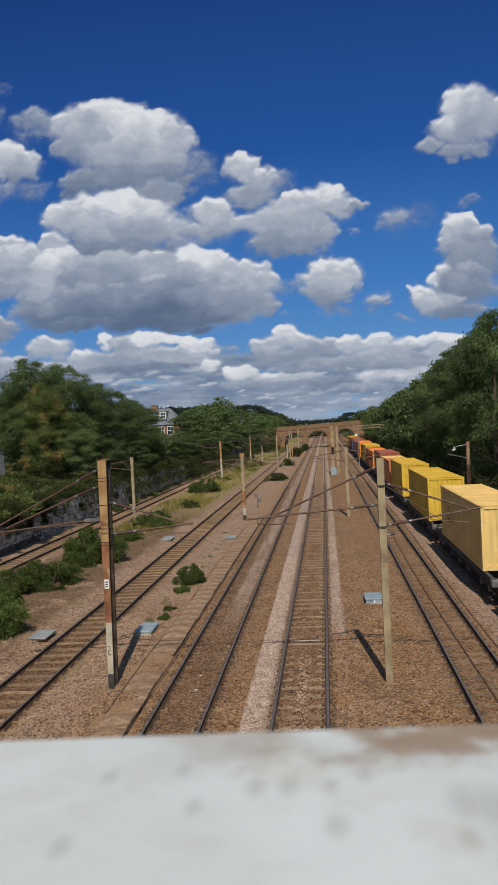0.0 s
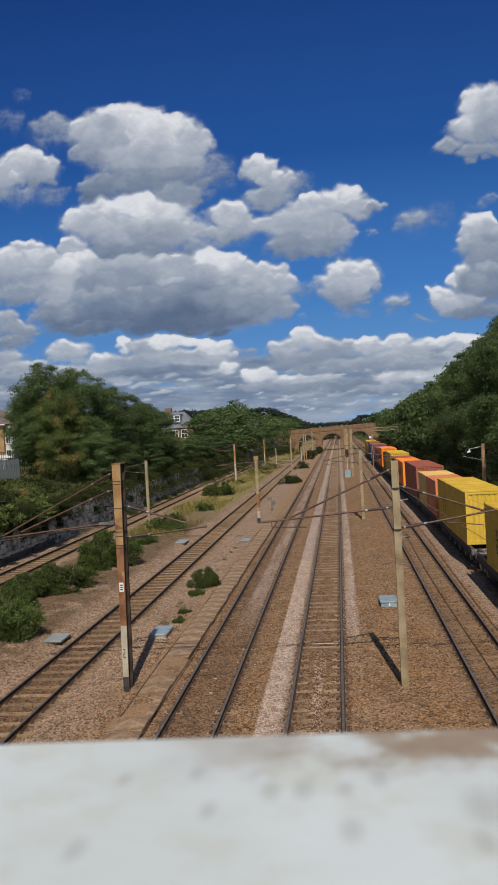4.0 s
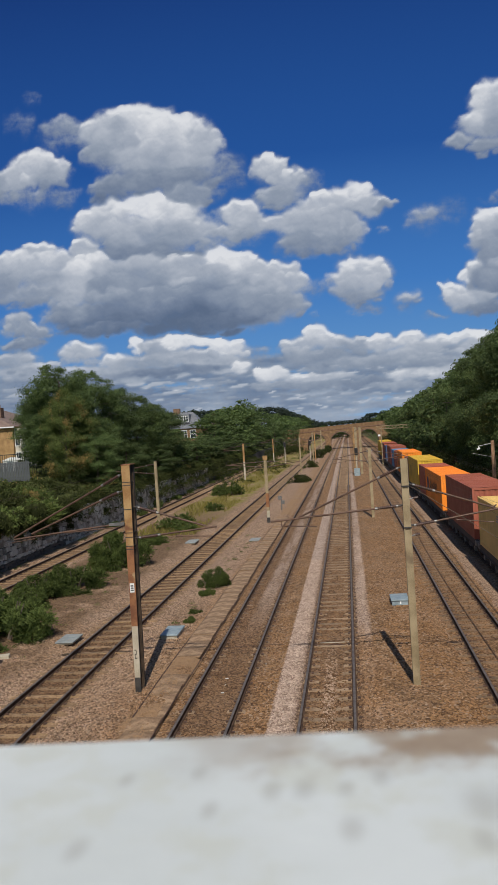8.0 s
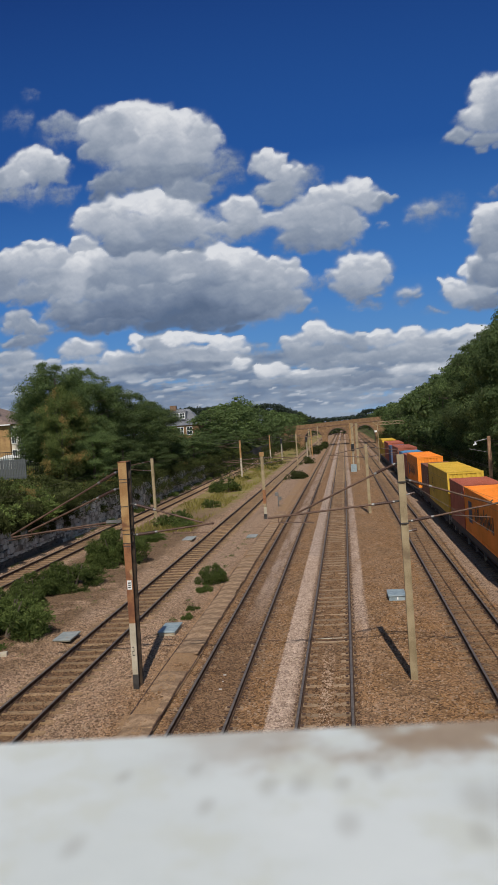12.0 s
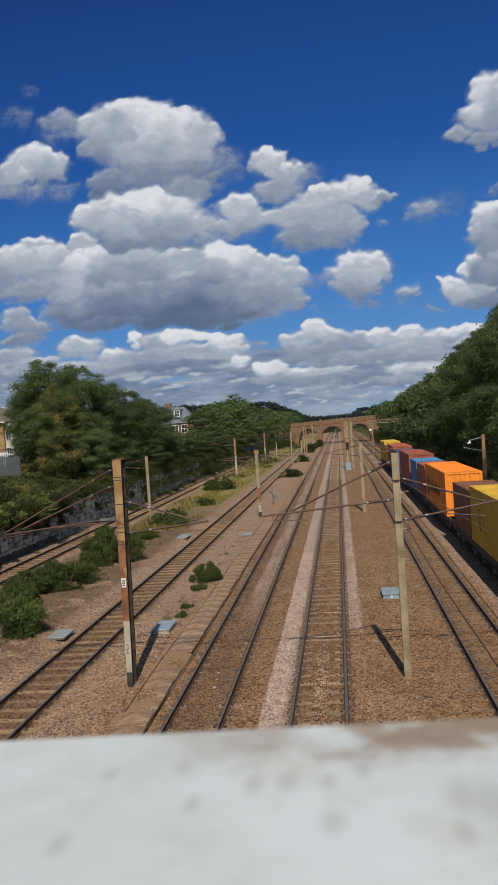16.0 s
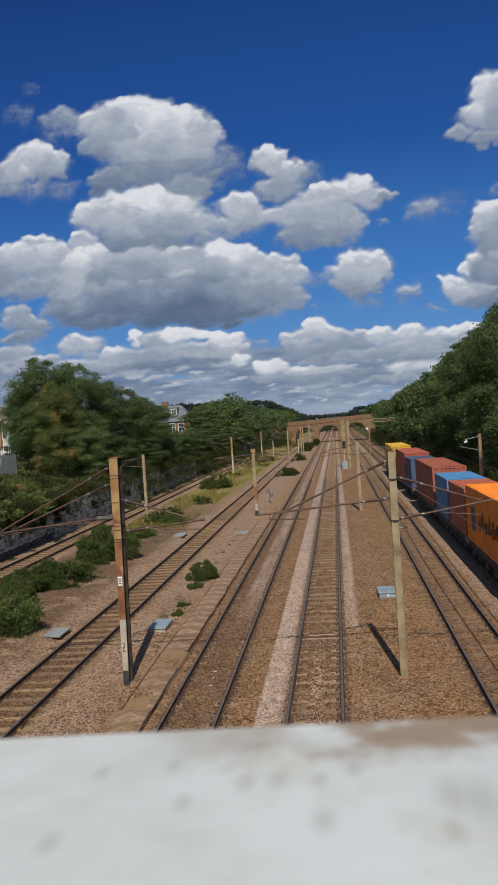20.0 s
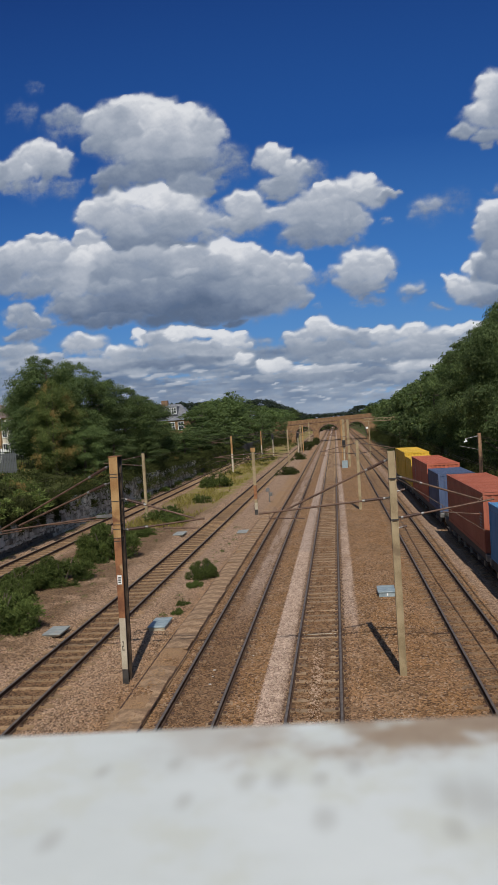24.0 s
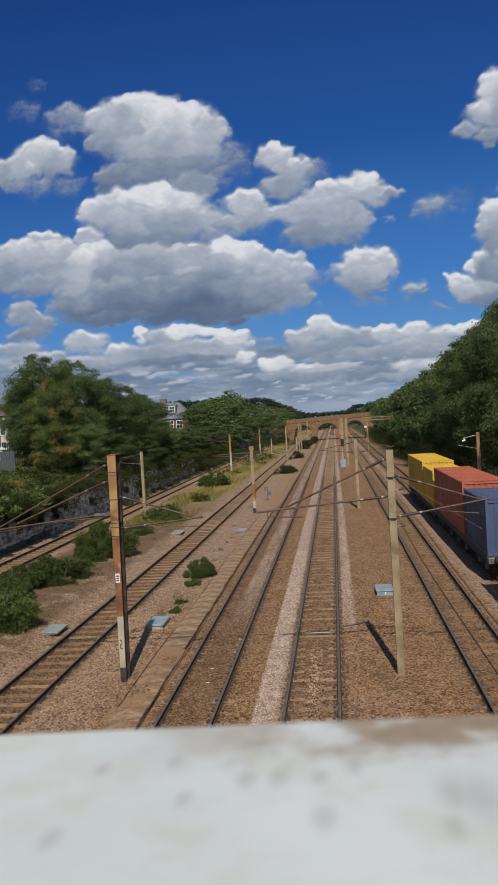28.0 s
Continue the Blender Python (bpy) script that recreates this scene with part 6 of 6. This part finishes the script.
# ---- stone facing of the retaining wall ----
def stone_mesh(seed):
    r = random.Random(seed)
    bm = bmesh.new()
    box(bm, 0, 0.12, 0.045, 0.955, 0.06, 0.94)
    for v in bm.verts:
        v.co += Vector((r.uniform(-0.01, 0.05) if v.co.x > 0.05 else 0, r.uniform(-0.10, 0.10), r.uniform(-0.12, 0.12)))
    bmesh.ops.bevel(bm, geom=[e for e in bm.edges if all(v.co.x > 0.05 for v in e.verts)], offset=0.03, segments=1, affect="EDGES")
    bmesh.ops.recalc_face_normals(bm, faces=list(bm.faces))
    me = bpy.data.meshes.new("stone")
    bm.to_mesh(me)
    bm.free()
    me.materials.append(STONE)
    return me


STONES = [stone_mesh(k) for k in range(6)]
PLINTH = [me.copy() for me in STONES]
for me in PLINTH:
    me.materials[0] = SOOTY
rng = random.Random(5)
rest_v, rest_f, placed = [], [], 0
z = -0.25
for row in range(8):
    y = 45.0 + rng.uniform(0, 0.4)
    tall = rng.uniform(0.22, 0.42)
    while y < 125:
        w = rng.uniform(0.24, 0.66)
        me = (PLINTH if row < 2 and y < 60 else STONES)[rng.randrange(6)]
        dz, h = rng.uniform(-0.05, 0.05), tall * rng.uniform(0.9, 1.15)
        if y < 62 and placed < 300:
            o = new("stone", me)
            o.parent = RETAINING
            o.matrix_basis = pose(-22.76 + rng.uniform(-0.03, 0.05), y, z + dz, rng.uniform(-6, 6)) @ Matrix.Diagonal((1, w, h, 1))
            placed += 1
        else:
            b = len(rest_v)
            rest_v += [(-22.76 + v.co.x, y + v.co.y * w, z + dz + v.co.z * h) for v in me.vertices]
            rest_f += [tuple(b + i for i in p.vertices) for p in me.polygons]
        y += w
    z += tall
o = link_mesh("far_stones", rest_v, rest_f, STONE)
o.parent = RETAINING
tagged(o, "more grey wall stones", kind="stuff")


# ---- cable trough lids beside the fast line ----
trough = thing("cable_trough", "sandy concrete cable trough with butted lids beside the track", "cable trough", pose(-6.18, 0, -0.085), kind="structure")
bm = bmesh.new()
box(bm, -0.45, 0.43, 0.003, 0.997, 0.0, 0.06)
LID = surface("sandy_concrete", (0.135, 0.076, 0.040), (0.43, 0.285, 0.170), 2.2, 0.95, 0, 34, 0.9, (0.16, 0.092, 0.052), 0.50, 0.2)
lid = part("lid", bm, LID, trough, bevel=0.01)
for k in range(51):
    if k in (6, 7):
        continue
    o = lid if k == 0 else share(lid, trough)
    o.matrix_basis = pose(rng.uniform(-0.03, 0.03), 20 + k, rng.uniform(-0.02, 0.02) - (0.035 if k < 6 else 0.0), rng.uniform(-1, 1), rng.uniform(-2, 2), rng.uniform(-1.6, 1.6))


# ---- lineside cables ----
def cable(pts, r=0.02, label="thin dark cable lying on the ballast"):
    c = thing("cable", label, "cable", None, "lineside cables")
    bm = bmesh.new()
    tube(bm, pts, r)
    part("sheath", bm, TUBE, c)


cable([(4.5 + 0.12 * math.sin(y * 0.11), y, -0.14) for y in range(16, 130, 4)], 0.014)
cable([(5.75 + 0.08 * math.sin(y * 0.13), y, -0.14) for y in range(16, 130, 4)], 0.014)
cable([(1.05 + 0.15 * math.sin(y * 0.2), y, -0.17) for y in range(26, 120, 3)], 0.011)
# cable across the lines; its dark line also stands for the mast arms' shadows
cable([(x, 29.5 + 0.25 * math.sin(x * 1.3) + (1.3 if 0.6 < x < 1.6 else 0), -0.15) for x in (-7.4, -6.6, -5.8, -5.0, -3.2, -2.2, -0.4, 0.3, 1.0, 1.5, 2.4, 3.4, 5.2)], 0.010)
cable([(-5.70 + 0.02 * math.sin(y * 0.5), y, -0.05) for y in range(12, 72, 2)], 0.019)
cable([(-6.66 + 0.03 * math.sin(y * 0.4), y, -0.04) for y in range(22, 72, 2)], 0.022)
cable([(-7.2, 22.3, -0.17), (-6.9, 23.4, -0.16), (-6.75, 24.6, -0.15), (-6.5, 26.0, -0.12)], 0.03)


# ---- a pale bar as the highlight of a crossing cable, and scraps on the ballast ----
batten = thing("timber_batten", "thin pale bar standing for the highlight on a cable between the rails", "batten", pose(-1.02, 29.75, -0.17, 0, 0, 1.5))
boxes("board", CONCRETE, batten, (-0.6, 0.6, -0.03, 0.03, -0.02, 0.018), bevel=0.006)
for x, y, s, g in ((-4.45, 25.7, 0.075, 20), (-4.4, 25.05, 0.055, 70), (-4.38, 24.3, 0.07, -15), (-3.3, 27.2, 0.04, 40)):
    scrap = thing("paper_scrap", "small crumpled white scrap on the ballast", "litter", pose(x, y, -0.165, 4, 3, g), "scraps on the ballast")
    bm = bmesh.new()
    rows = [[bm.verts.new((s * (i - 1.5) * 0.5, s * (j - 1) * (0.55 - 0.05 * i), 0.02 + 0.01 * (i == j))) for j in range(3)] for i in range(4)]
    for p, q in zip(rows, rows[1:]):
        for j in range(2):
            bm.faces.new((p[j], q[j], q[j + 1], p[j + 1]))
    bmesh.ops.solidify(bm, geom=list(bm.faces), thickness=0.012)
    part("sheet", bm, WHITE, scrap)


block = thing("concrete_block", "pale concrete block lying on the ballast", "block", pose(-13.46, 28.42, -0.2, 2, -3, 14))
boxes("body", CONCRETE, block, (-0.26, 0.26, -0.16, 0.16, -0.06, 0.30), bevel=0.02)
boxes("footing", CONCRETE, block, (-0.20, 0.52, -0.26, -0.165, -0.06, 0.09), bevel=0.015)


# ---- dry grass between the lines ----
def dry_grass():
    r = np.random.default_rng(8)
    n = 9000
    x, y = r.uniform(-18.2, -12.6, n), 62 + 110 * r.random(n) ** 1.3
    keep = np.sin(x * 1.7 + 3) + np.sin(y * 0.31) + r.normal(0, 0.5, n) > -0.4
    x, y = x[keep], y[keep]
    n = len(x)
    h, lean, a = r.uniform(0.15, 0.5, n), r.normal(0, 0.16, (2, n)), r.uniform(0, 6.28, n)
    dx, dy = np.cos(a) * 0.05, np.sin(a) * 0.05
    z = np.full(n, -0.06)
    v = np.stack((np.stack((x - dx, y - dy, z), 1), np.stack((x + dx, y + dy, z), 1), np.stack((x + lean[0], y + lean[1], z + h), 1)), axis=1)
    me = bpy.data.meshes.new("dry_grass")
    me.from_pydata(v.reshape(-1, 3).tolist(), [], np.arange(3 * n).reshape(-1, 3).tolist())
    me.materials.append(GRASS)
    tagged(new("dry_grass", me), "dry yellow grass between the tracks", "grass", kind="stuff")


dry_grass()


# ---- loose ballast stones on top of the bed ----
def loose_stones():
    r = np.random.default_rng(3)
    base = np.array([(1, 0, 0), (-1, 0, 0), (0, 1, 0), (0, -1, 0), (0, 0, 1), (0, 0, -1)], float)
    tri = np.array([(0, 2, 4), (2, 1, 4), (1, 3, 4), (3, 0, 4), (2, 0, 5), (1, 2, 5), (3, 1, 5), (0, 3, 5)])
    spots = []
    for n, x0, x1, y0, y1 in ((24000, -22, 10, 18, 40), (9000, -13.2, -6.7, 18, 34), (8000, -22, 10, 40, 66), (6500, -2.68, -1.88, 18, 48), (2600, -0.15, 0.45, 22, 56), (1300, -1.25, -0.82, 18, 28)):
        y = y0 + (y1 - y0) * r.random(n) ** 1.2
        spots.append(np.stack((r.uniform(x0, x1, n), y), axis=1))
    xy = np.concatenate(spots)
    keep = np.ones(len(xy), bool)
    for cx in LINES.values():
        for s in (-0.7525, 0.7525):
            keep &= np.abs(xy[:, 0] - cx - s) > 0.1
    keep &= ~((xy[:, 0] > -6.65) & (xy[:, 0] < -5.72) & (xy[:, 1] > 28))
    xy = xy[keep]
    n = len(xy)
    size = r.uniform(0.024, 0.052, (n, 1, 1))
    v = base[None] * size * r.uniform(0.6, 1.25, (n, 6, 1))
    ang = r.uniform(0, 6.28, n)
    c, s = np.cos(ang)[:, None], np.sin(ang)[:, None]
    v = np.stack((v[:, :, 0] * c - v[:, :, 1] * s, v[:, :, 0] * s + v[:, :, 1] * c, v[:, :, 2] * 0.8), axis=2)
    v += np.concatenate((xy, np.interp(xy[:, :1], *zip(*BED_PROFILE)) + 0.008), axis=1)[:, None]
    f = (tri[None] + 6 * np.arange(n)[:, None, None]).reshape(-1, 3)
    me = bpy.data.meshes.new("loose_ballast")
    me.from_pydata(v.reshape(-1, 3).tolist(), [], f.tolist())
    me.materials.append(BALLAST)
    ob = new("loose_ballast", me)
    tagged(ob, "loose angular ballast stones", "ballast", kind="stuff")


loose_stones()


# ---- small weeds at the edges of the lines ----
def weeds():
    r = random.Random(21)
    clumps = []
    for x0, x1, y0, y1, n in ((-18.5, -12.4, 25, 64, 120), (-8.2, -7.3, 29, 60, 34), (10.2, 11.2, 30, 90, 50), (-22.4, -21.9, 46, 110, 60), (-16.5, -12.8, 27, 46, 60)):
        for k in range(n):
            s = r.uniform(0.06, 0.22)
            clumps.append(((r.uniform(x0, x1), r.uniform(y0, y1), -0.05), (s, s, s * 0.7)))
    tagged(new("weeds", leaves_mesh("weeds", 5, clumps, 9000, 0.045, LEAF_D, 0.4)), "small green weeds on the ballast", "weeds", kind="stuff")


weeds()


# ---- sleepers, laid along each line; the nearest are single pieces ----
for key, tr in TRACKS.items():
    rng = random.Random(len(key))
    pitch = 0.82
    first, nearest, last = 17.0, 110, 400
    lift = {"fast_up": -0.016, "goods_up": 0.006, "goods_down": 0.0}.get(key, 0.022)
    for k in range(nearest):
        s = new("sleeper", SLEEPER_ME)
        s.parent = tr
        s.matrix_basis = pose(rng.uniform(-0.02, 0.02), first + k * pitch, lift + rng.uniform(-0.012, 0.004), 0, 0, rng.uniform(-0.5, 0.5))
        s.material_slots[0].link = "OBJECT"
        s.material_slots[0].material = SLEEPER_PALE if key in ("slow", "far") else SLEEPER_BROWN if key.startswith("goods") else SLEEPER
    vs, fs, base = [], [], 0
    mv = [tuple(v.co) for v in SLEEPER_ME.vertices]
    mf = [tuple(p.vertices) for p in SLEEPER_ME.polygons]
    for k in range(nearest, last):
        y = first + k * pitch
        vs += [(x, yy + y, z + lift) for x, yy, z in mv]
        fs += [tuple(i + base for i in f) for f in mf]
        base += len(mv)
    o = link_mesh("far_sleepers", vs, fs, SLEEPER_BROWN if key.startswith("goods") else SLEEPER)
    o.parent = tr
    tagged(o, "distant concrete sleepers", kind="stuff")


# ---- what moves: the train slows as it comes on, the clouds drift ----
def motions():
    for ob, x, y, z in TRAIN:
        walk(ob, [(t, pose(x, y - (6.99 * t - 0.0211 * t ** 2 - 0.000762 * t ** 3), z)) for t in range(0, 29, 4)])
    walk(sky_backdrop, [(0, pose(0, 0, 0, -0.08, 0, 0.65)), (8, pose(0, 0, 0, -0.03, 0, 0)), (18, pose(0, 0, 0, -0.05, 0, -0.7)), (28, pose(0, 0, 0, -0.06, 0, -1.3))])


motions()
